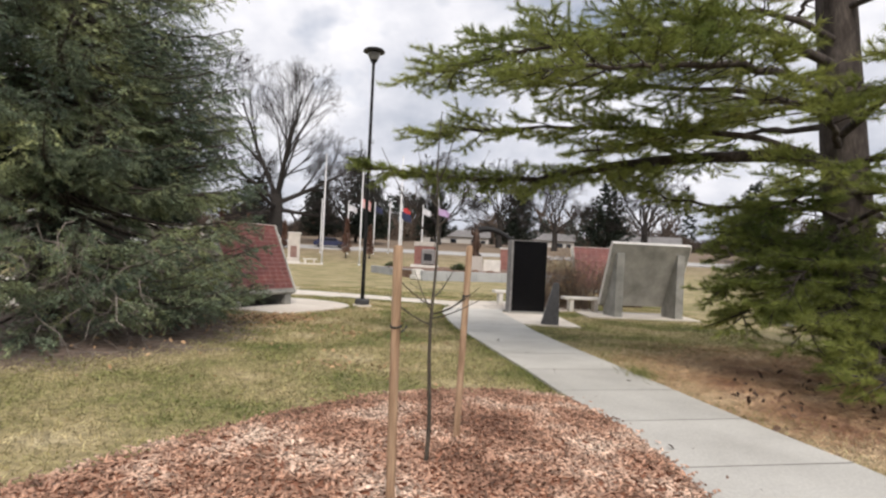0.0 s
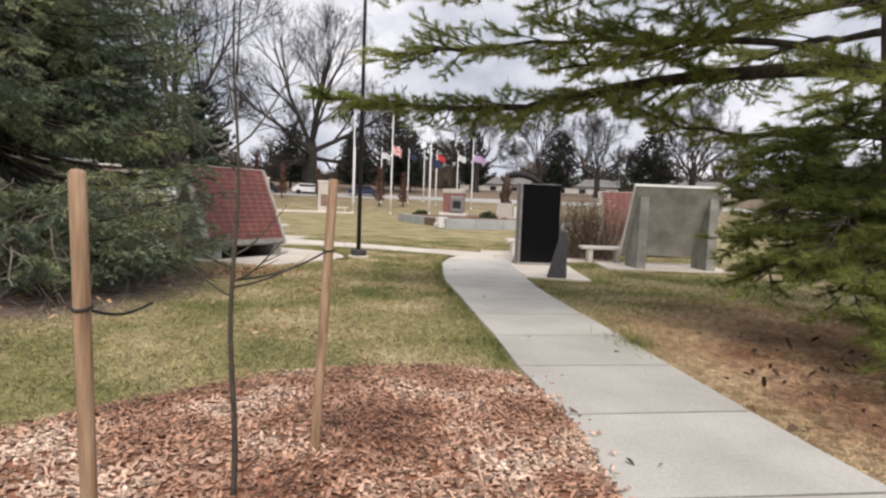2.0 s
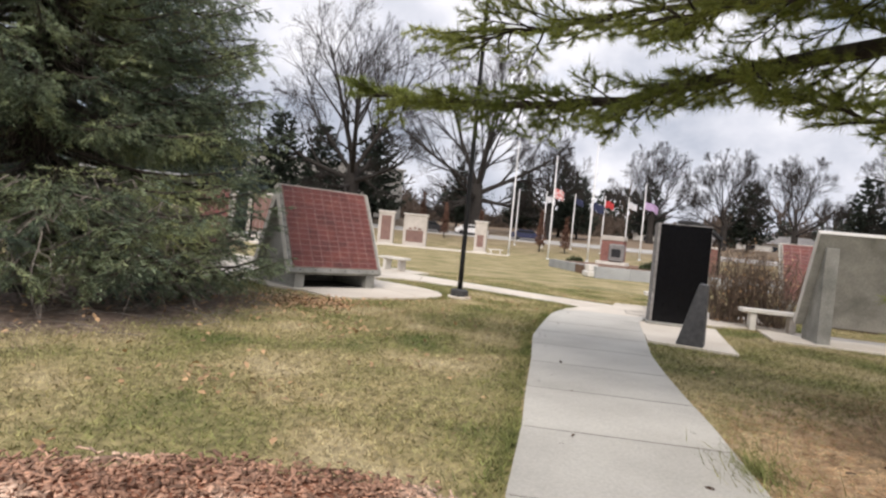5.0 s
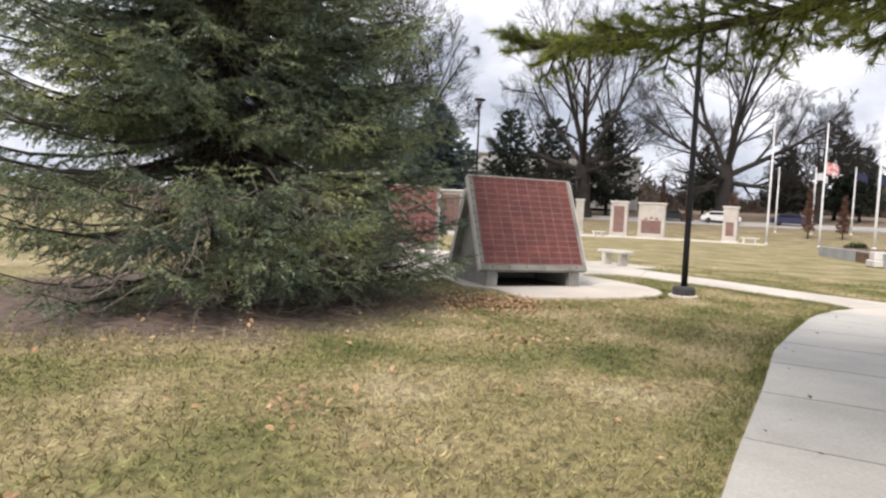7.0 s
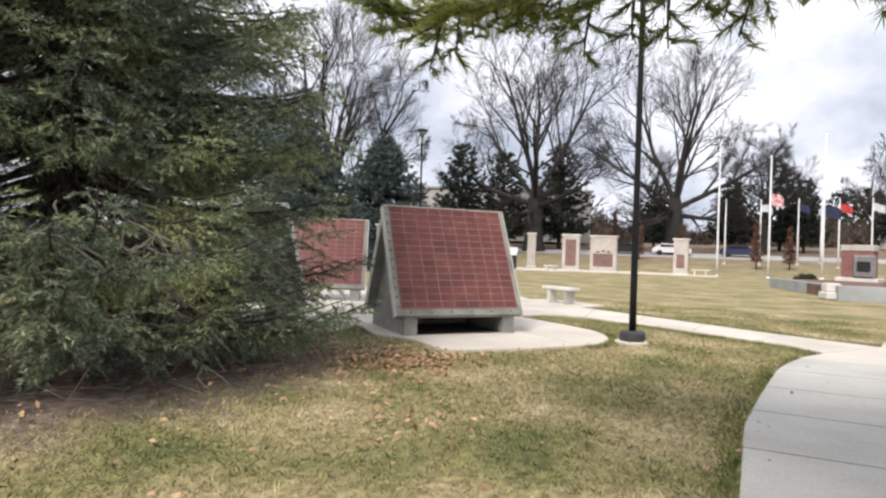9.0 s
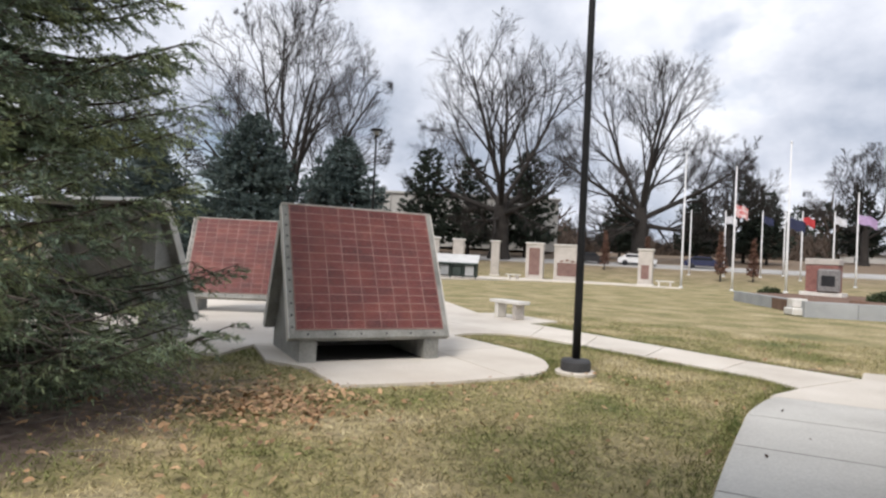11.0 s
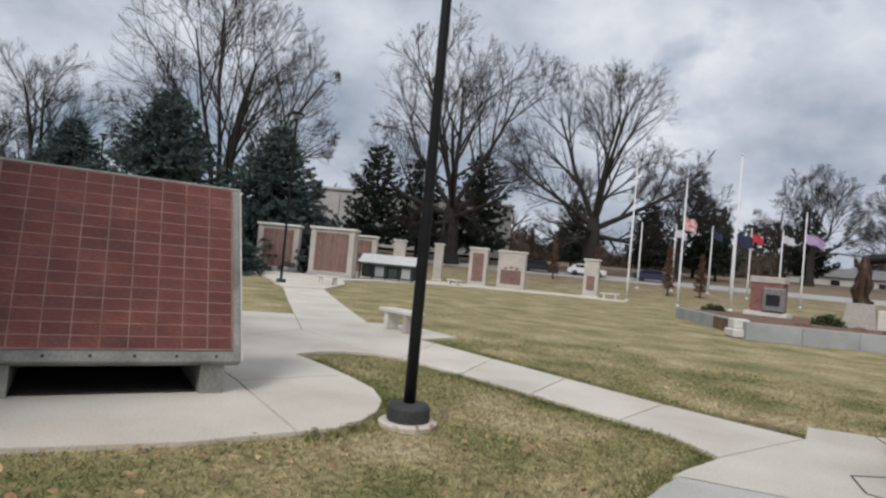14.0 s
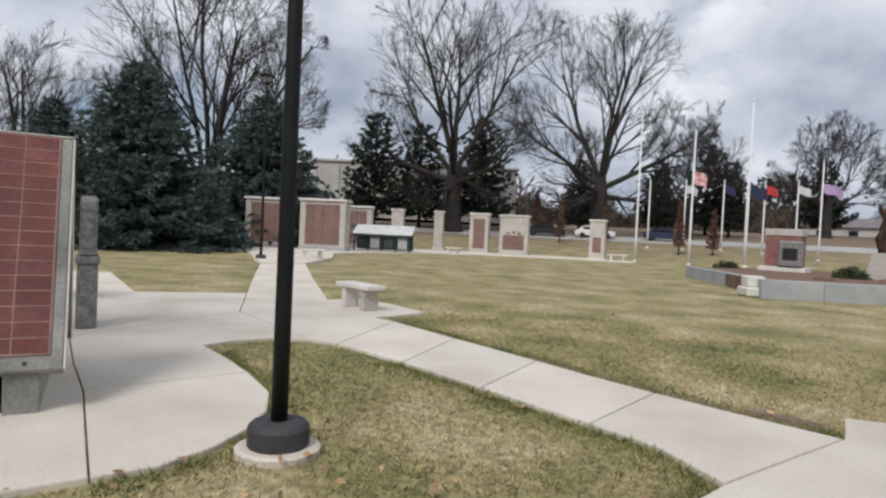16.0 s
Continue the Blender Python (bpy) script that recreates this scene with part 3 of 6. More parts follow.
def memorial_wall(x, y, turn, double, label, z=TOP):
    w = thing("memorial_wall", x, y, z, turn, label=label, category="memorial", group="leaning memorial walls")
    leaning_slab(w, False, True)
    if double:
        leaning_slab(w, True, False)
    for s in (-1, 1):
        end_pier(w, s * (WIDE / 2 - 0.27), double)
    if double:
        # dark sheet over the pad, the shade under the slabs put into its colour
        part("gravel_bed", box(WIDE - 0.78, 1.30, 0.012, (0, -0.10, 0.0), 0.002), FLOORSHADE, w, "dark sheet between the piers, its colour standing in for shade")
        # added block, closes the rear gap so no light comes through under the slabs
        part("back_wall", box(WIDE - 0.78, 0.12, 0.62, (0, 0.66, 0.0), 0.01), CAST, w, "added low concrete block that keeps light out from behind")
    return w


memorial_wall(-5.241, 16.74, 65.8, True, "A-shaped concrete memorial wall faced with red brick tiles on two piers")
memorial_wall(-8.36, 14.27, -154.5, False, "leaning concrete memorial wall seen from behind beside a spruce")
memorial_wall(6.08, 18.74, -169.6, False, "leaning grey concrete memorial wall with a pale top strip", TOP)
memorial_wall(11.0, 18.9, -172.0, False, "leaning grey concrete memorial wall half hidden by pine boughs", 0.0)
memorial_wall(-11.5, 18.85, 45.6, False, "red tiled memorial wall standing behind the nearer walls")
memorial_wall(6.2, 27.3, 8.0, False, "red tiled memorial wall behind a brown hedge", 0.0)

# ---- black slab, marker, headstone ----
black = thing("granite_slab", 2.49, 18.42, TOP, 14.0, label="tall upright black granite slab with rough grey edges", category="memorial")
part("foot", box(1.16, 0.54, 0.05, (0, 0, 0), 0.012), CAST, black, "low concrete plinth")
part("slab", box(1.06, 0.40, 2.03, (0, 0, 0.05), 0.008), ROUGHSTONE, black, "rough grey granite edges")
part("face", box(1.00, 0.012, 2.00, (0.022, -0.206, 0.06), 0.002), GRANITE, black, "polished black granite face")

mark = thing("granite_marker", 2.67, 15.50, TOP, -4.0, label="small wedge-shaped dark granite marker on a concrete pad", category="memorial")
bm = prism([(0.0, 0.0), (0.42, 0.0), (0.40, 1.0), (0.27, 1.02)], 0.0, 0.34)
bmesh.ops.transform(bm, matrix=Matrix(((1, 0, 0, 0), (0, 0, 1, 0), (0, 1, 0, 0), (0, 0, 0, 1))), verts=bm.verts)
bmesh.ops.recalc_face_normals(bm, faces=bm.faces[:])
bmesh.ops.bevel(bm, geom=bm.edges[:], offset=0.012, segments=2, affect="EDGES")
part("body", bm, DARKSTONE, mark)
part("face", box(0.012, 0.30, 0.94, (0, 0.17, 0.02), 0.003), ROUGHSTONE, mark, "paler sloping face", m=pose(0.008, 0, 0.02, 0, 15, 0))

stone = thing("headstone", -7.80, 19.32, TOP, 66.0, label="grey granite headstone on a tall plinth, seen edge on", category="headstone")
part("plinth", box(0.25, 0.62, 0.86, (0, 0, 0), 0.02), ROUGHSTONE, stone)
part("ledge", box(0.29, 0.66, 0.10, (0, 0, 0.86), 0.02), ROUGHSTONE, stone)
bm = prism([(-0.30, 0.0), (0.30, 0.0), (0.30, 0.66), (0.22, 0.77), (0.0, 0.82), (-0.22, 0.77), (-0.30, 0.66)], -0.105, 0.105)
bmesh.ops.transform(bm, matrix=Matrix(((0, 0, 1, 0), (1, 0, 0, 0), (0, 1, 0, 0.96), (0, 0, 0, 1))), verts=bm.verts)
bmesh.ops.recalc_face_normals(bm, faces=bm.faces[:])
bmesh.ops.bevel(bm, geom=bm.edges[:], offset=0.025, segments=2, affect="EDGES")
part("stone", bm, ROUGHSTONE, stone)


# ---- lamps ----
def street_lamp(x, y, z, height, label):
    l = thing("street_lamp", x, y, z, 0, label=label, category="street lamp", group="park lamps")
    part("footing", lathe([(0.275, -0.1), (0.285, 0.035), (0.26, 0.05), (0.0005, 0.05)], 28), PAD, l, "round concrete footing")
    part("base_cover", lathe([(0.200, 0.05), (0.207, 0.06), (0.207, 0.175), (0.185, 0.205), (0.085, 0.218), (0.0005, 0.218)], 28), RUBBER, l, "dark round base cover", smooth=False)
    part("pole", lathe([(0.058, 0.20), (0.056, 0.9), (0.042, height - 0.45), (0.045, height - 0.40)], 18), LAMPBLACK, l, smooth=True)
    head = part("head", lathe([(0.06, height - 0.44), (0.075, height - 0.40), (0.10, height - 0.36), (0.17, height - 0.14), (0.175, height - 0.12), (0.31, height - 0.11), (0.315, height - 0.085), (0.27, height - 0.03), (0.13, height + 0.01), (0.05, height + 0.02), (0.0005, height + 0.025)], 24), LAMPBLACK, l)
    part("lens", lathe([(0.172, height - 0.135), (0.168, height - 0.20), (0.12, height - 0.33)], 24), LAMPGLASS, head, "pale lens")
    return l


near_lamp = street_lamp(-2.20, 18.10, 0, 7.45, "tall black park lamp with a mushroom head on a round base")
street_lamp(-20.12, 31.57, 0.04, 7.65, "tall black park lamp beside a distant path")
street_lamp(-43.5, 34.4, 0.15, 8.3, "tall black park lamp beyond the spruces")


# ---- benches ----
def bench(x, y, turn, label, z=TOP, length=1.12):
    b = thing("bench", x, y, z, turn, label=label, category="bench", group="concrete benches")
    seat = box(length, 0.42, 0.085, (0, 0, 0.385), 0.014)
    part("seat", seat, PALE, b)
    for s in (-1, 1):
        part("leg", box(0.13, 0.32, 0.385, (s * 0.30 * length, 0, 0), 0.012), PALE if s < 0 else STELE, b)
    return b


bench(-7.0, 23.85, -14.0, "pale concrete bench on a small pad beside the path")
bench(2.18, 21.15, 14.0, "pale concrete bench beside the black granite slab")
bench(-24.3, 51.3, 10, "pale concrete bench before a distant memorial", 0.0)
bench(-15.0, 58.5, 20, "pale concrete bench before a distant pillar", 0.05, 1.4)
bench(-19.9, 34.2, 60, "pale concrete bench at the lawn's edge", TOP)
bench(4.4, 20.0, 8, "low concrete bench beside the hedge", 0.0, 1.3)


# ---- distant memorials round the lawn ----
def stele(x, y, z, w, d, h, turn, label, panel=(0.62, 0.15, 0.72), relief=False):
    s = thing("stele", x, y, z, turn, label=label, category="memorial pillar", group="pillars round the lawn")
    part("plinth", box(w + 0.16, d + 0.16, 0.22, (0, 0, -0.15), 0.02), PALE, s)
    part("shaft", box(w, d, h - 0.18, (0, 0, 0.07), 0.02), STELE, s)
    part("cap", box(w + 0.16, d + 0.16, 0.13, (0, 0, h - 0.11), 0.025), PALE, s, "pale overhanging cap")
    if panel:
        share, lo, hi = panel
        part("panel", box(w * share, 0.03, h * (hi - lo), (0, -d / 2 - 0.012, h * lo), 0.004), PANEL, s, "brown-red panel")
        if relief:
            for k in range(3):
                part("emblem", box(w * 0.13, 0.03, 0.16, (w * (k - 1) * 0.2, -d / 2 - 0.014, h * hi + 0.06 + 0.08 * (k == 1)), 0.02), PANEL, s)
    return s


def panel_wall(x, y, z, w, d, h, turn, label):
    s = thing("panel_wall", x, y, z, turn, label=label, category="memorial wall", group="panelled walls round the lawn")
    part("plinth", box(w + 0.1, d + 0.1, 0.36, (0, 0, -0.1), 0.02), KERB, s)
    part("body", box(w - 0.1, d - 0.06, h - 0.40, (0, 0, 0.26), 0.01), STELE, s)
    for k in (-1, 1):
        part("end_post", box(0.34, d, h - 0.38, (k * (w / 2 - 0.17), 0, 0.26), 0.02), STELE, s)
    part("cap", box(w + 0.2, d + 0.2, 0.15, (0, 0, h - 0.13), 0.03), PALE, s)
    n = max(3, int((w - 0.75) / 0.28))
    for k in range(n):
        part("panel", box((w - 0.72) / n - 0.012, 0.03, h - 0.75, ((k + 0.5) * (w - 0.7) / n - (w - 0.7) / 2, -d / 2 + 0.025, 0.42), 0.004), PANEL, s)
    return s


panel_wall(-31.3, 40.6, 0.0, 2.7, 0.9, 3.2, 38, "brown panelled memorial wall with pale posts and cap")
panel_wall(-27.5, 41.9, 0.0, 2.85, 1.1, 3.2, 30, "brown panelled memorial wall with a wide pale cap")
panel_wall(-30.3, 47.6, 0.0, 2.2, 0.9, 3.1, 35, "brown panelled memorial wall behind the others")
stele(-31.4, 53.4, 0.3, 0.95, 0.8, 2.9, 30, "pale stone pillar with a cap", None)
stele(-29.8, 56.8, 0.15, 0.75, 0.7, 3.1, 30, "slender pale stone pillar with a cap", None)
stele(-25.0, 55.7, 0.05, 1.45, 1.0, 3.05, 24, "pale stone pillar with a tall brown panel", (0.62, 0.12, 0.86))
stele(-22.2, 56.2, 0.03, 2.15, 0.8, 3.0, 20, "wide pale stone memorial with a carved brown panel", (0.74, 0.14, 0.5), True)
stele(-16.7, 58.9, 0.1, 1.1, 0.8, 2.85, 14, "narrow pale stone pillar with a brown panel", (0.55, 0.16, 0.55))


def display_shelter(x, y, z, turn):
    s = thing("display_shelter", x, y, z, turn, label="low green display shelter with a pale sloping roof", category="display stand")
    bm = prism([(-0.75, 1.05), (0.75, 1.68), (0.75, 1.76), (-0.75, 1.14)], -2.0, 2.0)
    bmesh.ops.transform(bm, matrix=Matrix(((0, 0, 1, 0), (1, 0, 0, 0), (0, 1, 0, 0), (0, 0, 0, 1))), verts=bm.verts)
    bmesh.ops.recalc_face_normals(bm, faces=bm.faces[:])
    part("roof", bm, ROOF, s)
    part("fascia", box(4.04, 0.06, 0.16, (0, -0.77, 0.98), 0.01), GREENPAINT, s)
    part("back_panel", box(3.8, 0.08, 1.4, (0, 0.6, 0.1), 0.01), GREENPAINT, s)
    for k in range(5):
        part("post", box(0.10, 0.10, 1.05, (-1.85 + 0.925 * k, -0.62, 0), 0.01), GREENPAINT, s)
    for k in range(4):
        part("notice_panel", box(0.62, 0.03, 0.72, (-1.39 + 0.925 * k, -0.60, 0.22), 0.005), KERB if k % 2 else GREENPAINT, s)
    return s


display_shelter(-26.6, 46.4, 0.05, 30)

# ---- raised bed ----
bed = thing("planter_wall", 0, 0, 0, 0, label="low grey concrete wall round a raised flower bed", category="planter")


def bed_run(x1, y1, x2, y2, h, w=0.32):
    L_ = math.hypot(x2 - x1, y2 - y1)
    n = max(1, round(L_ / 1.9))
    for k in range(n):
        cx, cy = x1 + (x2 - x1) * (k + 0.5) / n, y1 + (y2 - y1) * (k + 0.5) / n
        part("block", box(L_ / n - 0.012, w, h + 0.1, (0, 0, -0.1), 0.012), KERB, bed, m=pose(cx, cy, 0, 0, 0, math.degrees(math.atan2(y2 - y1, x2 - x1))))


bed_run(-2.2, 36.2, 5.6, 40.6, 0.56)
bed_run(-6.6, 45.2, -2.5, 38.4, 0.50)
bed_run(5.6, 40.6, 10.5, 45.0, 0.56)
pier_ = thing("planter_pier", -2.45, 36.6, 0, 30, label="pale stepped concrete block at the planter's corner", category="planter")
part("block", box(0.62, 0.9, 0.28, (0, 0, 0), 0.04), PALE, pier_)
part("cap", box(0.52, 0.6, 0.34, (0.08, 0.2, 0.28), 0.04), PALE, pier_)
soil = prism([(-2.0, 36.5), (5.5, 40.8), (10.3, 45.1), (8.0, 54.0), (-3.0, 52.0), (-6.4, 45.4)], -0.05, 0.46)
tagged(part("soil_bed", soil, SOIL), "brown soil and mulch of the raised bed", "flower bed", kind="structure")

mon = thing("brick_monument", -3.1, 48.2, 0.44, -8, label="red brick monument with a stone plaque", category="monument")
part("plinth", box(2.0, 1.1, 0.22, (0, 0, 0), 0.02), PALE, mon)
part("body", box(1.5, 0.8, 1.42, (0, 0, 0.22), 0.015), BRICK, mon)
part("cap", box(1.6, 0.9, 0.34, (0, 0, 1.64), 0.04), STELE, mon)
part("plaque_stone", box(1.05, 0.26, 1.22, (0.38, -0.52, 0.22), 0.09), ROUGHSTONE, mon, "rough stone bearing a plaque")
part("plaque", box(0.62, 0.03, 0.55, (0.38, -0.66, 0.55), 0.01), BLACKTRIM, mon, "dark bronze plaque")

fig = thing("statue_pedestal", 0.82, 45.4, 0.44, -4, label="tapered pale stone pedestal under a bronze statue", category="pedestal")
bm = prism([(-0.62, 0), (0.62, 0), (0.48, 1.08), (-0.48, 1.08)], -0.5, 0.5)
bmesh.ops.transform(bm, matrix=Matrix(((1, 0, 0, 0), (0, 0, 1, 0), (0, 1, 0, 0), (0, 0, 0, 1))), verts=bm.verts)
bmesh.ops.recalc_face_normals(bm, faces=bm.faces[:])
part("block", bm, STELE, fig)
statue_t = Tubes()
statue_t.add([(0, 0, 0), (-0.06, 0, 0.45), (-0.04, 0.02, 0.9), (0.04, 0, 1.3), (0.0, 0, 1.75), (0.02, 0, 2.0)], [0.34, 0.26, 0.30, 0.27, 0.20, 0.10], 9)
statue_t.add([(0.05, 0, 1.5), (-0.28, -0.05, 1.62), (-0.34, -0.05, 1.9)], [0.11, 0.12, 0.07], 7)
statue_t.add([(0.12, -0.2, 0.3), (0.26, -0.22, 0.8), (0.16, -0.2, 1.25)], [0.08, 0.15, 0.07], 7)
statue_t.add([(-0.2, -0.15, 0.1), (-0.3, -0.2, 0.55), (-0.16, -0.2, 1.0)], [0.12, 0.15, 0.06], 7)
statue_t.add([(0.1, 0, 0.0), (0.30, 0, 0.05), (0.42, 0, 0.0)], [0.16, 0.13, 0.08], 7)
statue = part("bronze_statue", statue_t.mesh("bronze_statue", BRONZE), None, m=pose(0.82, 45.4, 1.53))
tagged(statue, "rugged brown bronze figure standing on a stone pedestal", "statue")
arch_t = Tubes()
arch_t.add([(0.95 + 2.6 * s, 46.4, 3.35 + 0.30 * math.sin(math.pi * (0.12 + 0.80 * s)) - 0.75 * s * s) for s in np.linspace(0, 1, 12)], np.linspace(0.24, 0.15, 12), 9)
arch_t.add([(3.5, 46.4, 3.0), (3.5, 46.4, 0.3)], [0.10, 0.10], 8)
tagged(part("metal_arch", arch_t.mesh("metal_arch", LAMPBLACK), None), "thin black metal arch curving beside the statue", "arch")
wb = thing("stone_block", 2.05, 45.6, 0.44, -4, label="low white stone block in the raised bed", category="memorial")
part("block", box(1.25, 0.5, 0.86, (0, 0, 0), 0.03), PALE, wb)
bp = thing("brick_pillar", 3.3, 54.3, 0.40, 0, label="square red brick pillar with a pale cap", category="pillar")
part("shaft", box(0.72, 0.72, 1.8, (0, 0, 0), 0.01), BRICK, bp)
part("cap", box(0.86, 0.86, 0.14, (0, 0, 1.8), 0.03), PALE, bp)
for rx_, ry_, rs in ((1.9, 41.6, 0.32), (-0.9, 41.0, 0.36), (3.4, 42.0, 0.30), (0.9, 42.6, 0.28)):
    bm = bmesh.new()
    bmesh.ops.create_icosphere(bm, subdivisions=2, radius=rs)
    for v in bm.verts:
        v.co *= 1 + 0.25 * noise.noise(v.co * 2.3 + Vector((rx_, ry_, 0)))
        v.co.z *= 0.5
    rk = part("boulder", bm, SOIL, m=pose(rx_, ry_, 0.46))
    tagged(rk, "reddish brown boulder in the raised bed", "boulder")


# ---- flagpoles ----
def flag_mesh(w, h, material_, seed):
    V, F = [], []
    nx, nz = 14, 8
    for i in range(nx + 1):
        for k in range(nz + 1):
            u, v = i / nx, k / nz
            V.append((w * u * 0.93, 0.10 * u * math.sin(7 * u + seed + 2 * v), h * (v - 1) - 0.30 * w * u * u + 0.06 * math.sin(9 * u + seed)))
    for i in range(nx):
        for k in range(nz):
            a = i * (nz + 1) + k
            F.append((a, a + nz + 1, a + nz + 2, a + 1))
    return mesh_of("flag", V, F, material_, True)


def flagpole(x, y, height, flag, label, z=None, at=0.62, size=(1.5, 0.9), turn=20):
    z = float(rise(x, y)) if z is None else z
    p = thing("flagpole", x, y, z, turn, label=label, category="flagpole", group="flagpoles")
    part("pole", lathe([(0.085, 0), (0.08, 2), (0.05, height)], 12), WHITEPAINT, p, smooth=True)
    part("finial", lathe([(0.02, height), (0.075, height + 0.05), (0.08, height + 0.1), (0.02, height + 0.17)], 10), WHITEPAINT, p)
    part("collar", lathe([(0.16, 0), (0.16, 0.05), (0.10, 0.12)], 14), WHITEPAINT, p)
    if flag:
        f_ = part("flag", flag_mesh(*size, flag, x), None, p, m=pose(0.06, 0, height * at))
        f_.data.polygons.foreach_set("use_smooth", [True] * len(f_.data.polygons))
    return p


flagpole(-14.2, 59.9, 10.6, None, "tall white flagpole without a flag")
flagpole(-10.7, 60.9, 9.4, PINKCLOTH, "white flagpole with a furled red and white flag", at=0.70, size=(0.9, 0.9))
flagpole(-6.0, 54.8, 9.6, NAVY, "tall white flagpole with a navy flag at half mast", 0.3, at=0.50, size=(1.0, 0.7))
flagpole(-4.1, 75.1, 8.2, PURPLE, "white flagpole with a pale purple flag", at=0.78, size=(1.5, 0.8))
for fx, fy, fl, lb in ((-8.8, 78, RED, "thin flagpole with a bright red flag"), (-6.4, 80, WHITECLOTH, "thin flagpole with a white flag"), (-15.5, 77, WHITECLOTH, "thin flagpole with a pale flag"), (-12.5, 79, NAVY, "thin flagpole with a dark flag"), (-18.6, 76, None, "thin bare flagpole beyond the lawn"), (-11.0, 82, None, "thin bare flagpole beyond the lawn")):
    flagpole(fx, fy, 6.6, fl, lb, at=0.94, size=(1.05, 0.75))

# ---- young tree with its stakes ----
RIM = [(2.74, 4.9), (2.62, 6.1), (2.42, 7.0), (2.12, 7.82), (1.45, 7.78), (0.80, 7.46), (0.02, 6.82), (-0.56, 6.05), (-1.08, 5.35), (-1.52, 4.72), (-1.9, 4.0), (-1.80, 3.2), (-0.9, 2.55), (0.4, 2.35), (1.6, 2.6), (2.4, 3.3)]


def rounded(points, steps):
    """A closed curve through the points."""
    out = []
    n = len(points)
    for i in range(n):
        p0, p1, p2, p3 = (Vector(points[(i + k) % n]) for k in (-1, 0, 1, 2))
        for k in range(steps):
            t = k / steps
            q = 0.5 * (2 * p1 + (p2 - p0) * t + (2 * p0 - 5 * p1 + 4 * p2 - p3) * t * t + (3 * p1 - p0 - 3 * p2 + p3) * t ** 3)
            out.append((q.x, q.y))
    return out


mulch_outline = [(min(x + 0.05 * noise.noise((x * 3, y * 3, 0)), edge(LEFT, y)), y + 0.05 * noise.noise((x * 3, y * 3, 7))) for x, y in rounded(RIM, 4)]


def mulch_height(x, y):
    q = np.hypot((np.asarray(x) - 0.6) / 2.5, (np.asarray(y) - 5.2) / 3.1)
    return 0.13 * np.clip(1 - q * q, 0, 1) ** 0.8


def build_mulch():
    V, F = [(0.6, 5.0, 0.135)], []
    n, rings = len(mulch_outline), 10
    for i in range(1, rings + 1):
        s = i / rings
        for x, y in mulch_outline:
            px, py = 0.6 + (x - 0.6) * s, 5.0 + (y - 5.0) * s
            V.append((px, py, float(mulch_height(px, py)) + 0.012 * noise.noise((px * 5, py * 5, 0)) + (0.006 if i < rings else -0.03)))
    for k in range(n):
        F.append((0, 1 + k, 1 + (k + 1) % n))
    for i in range(rings - 1):
        for k in range(n):
            a, b = 1 + i * n + k, 1 + i * n + (k + 1) % n
            F.append((a, a + n, b + n, b))
    tagged(new("mulch_bed", mesh_of("mulch_bed", V, F, MULCHBED, True)), "low mound of reddish mulch round a young tree", "mulch", kind="structure")
    rng = np.random.default_rng(5)
    N_ = 42000
    x, y = rng.uniform(-2.1, 2.9, N_), rng.uniform(2.2, 8.3, N_)
    keep = inside(mulch_outline, x, y)
    x, y = x[keep], y[keep]
    # a few chips are strewn past the rim
    k2 = rng.integers(0, len(mulch_outline), 700)
    ox = np.array([mulch_outline[k][0] for k in k2]) + rng.normal(0, 0.09, 700)
    oy = np.array([mulch_outline[k][1] for k in k2]) + rng.normal(0, 0.09, 700)
    x, y = np.concatenate([x, ox]), np.concatenate([y, oy])
    n = len(x)
    z = mulch_height(x, y) + rng.uniform(0.012, 0.035, n)
    P = np.stack([x, y, z], 1)
    a = rng.uniform(0, 2 * math.pi, n)
    tilt = rng.normal(0, 0.38, n)
    u = np.stack([np.cos(a) * np.cos(tilt), np.sin(a) * np.cos(tilt), np.sin(tilt)], 1)
    w = unit(np.cross(u, np.array([0, 0, 1.0]) + rng.normal(0, 0.35, (n, 3))))
    t = np.cross(u, w)
    L_ = rng.gamma(2.2, 0.006, n)[:, None] + 0.007
    W_ = rng.uniform(0.005, 0.015, n)[:, None]
    H_ = rng.uniform(0.002, 0.005, n)[:, None]
    c = [P + sx * u * L_ + sy * w * W_ * (0.6 if sx > 0 else 1) + sz * t * H_ for sx, sy, sz in ((-1, -1, 1), (1, -1, 1), (1, 1, 1), (-1, 1, 1), (-1, -1, -1), (1, -1, -1), (1, 1, -1), (-1, 1, -1))]
    V = np.stack(c, 1).reshape(-1, 3)
    tri = np.array([(0, 1, 2), (0, 2, 3), (4, 6, 5), (4, 7, 6), (0, 5, 1), (0, 4, 5), (1, 6, 2), (1, 5, 6), (2, 7, 3), (2, 6, 7), (3, 4, 0), (3, 7, 4)])
    F = (tri[None] + 8 * np.arange(n)[:, None, None]).reshape(-1, 3)
    tagged(new("wood_chips", mesh_tris("wood_chips", V, F, MULCH)), "loose reddish brown wood chips", "wood chips", kind="stuff")


build_mulch()


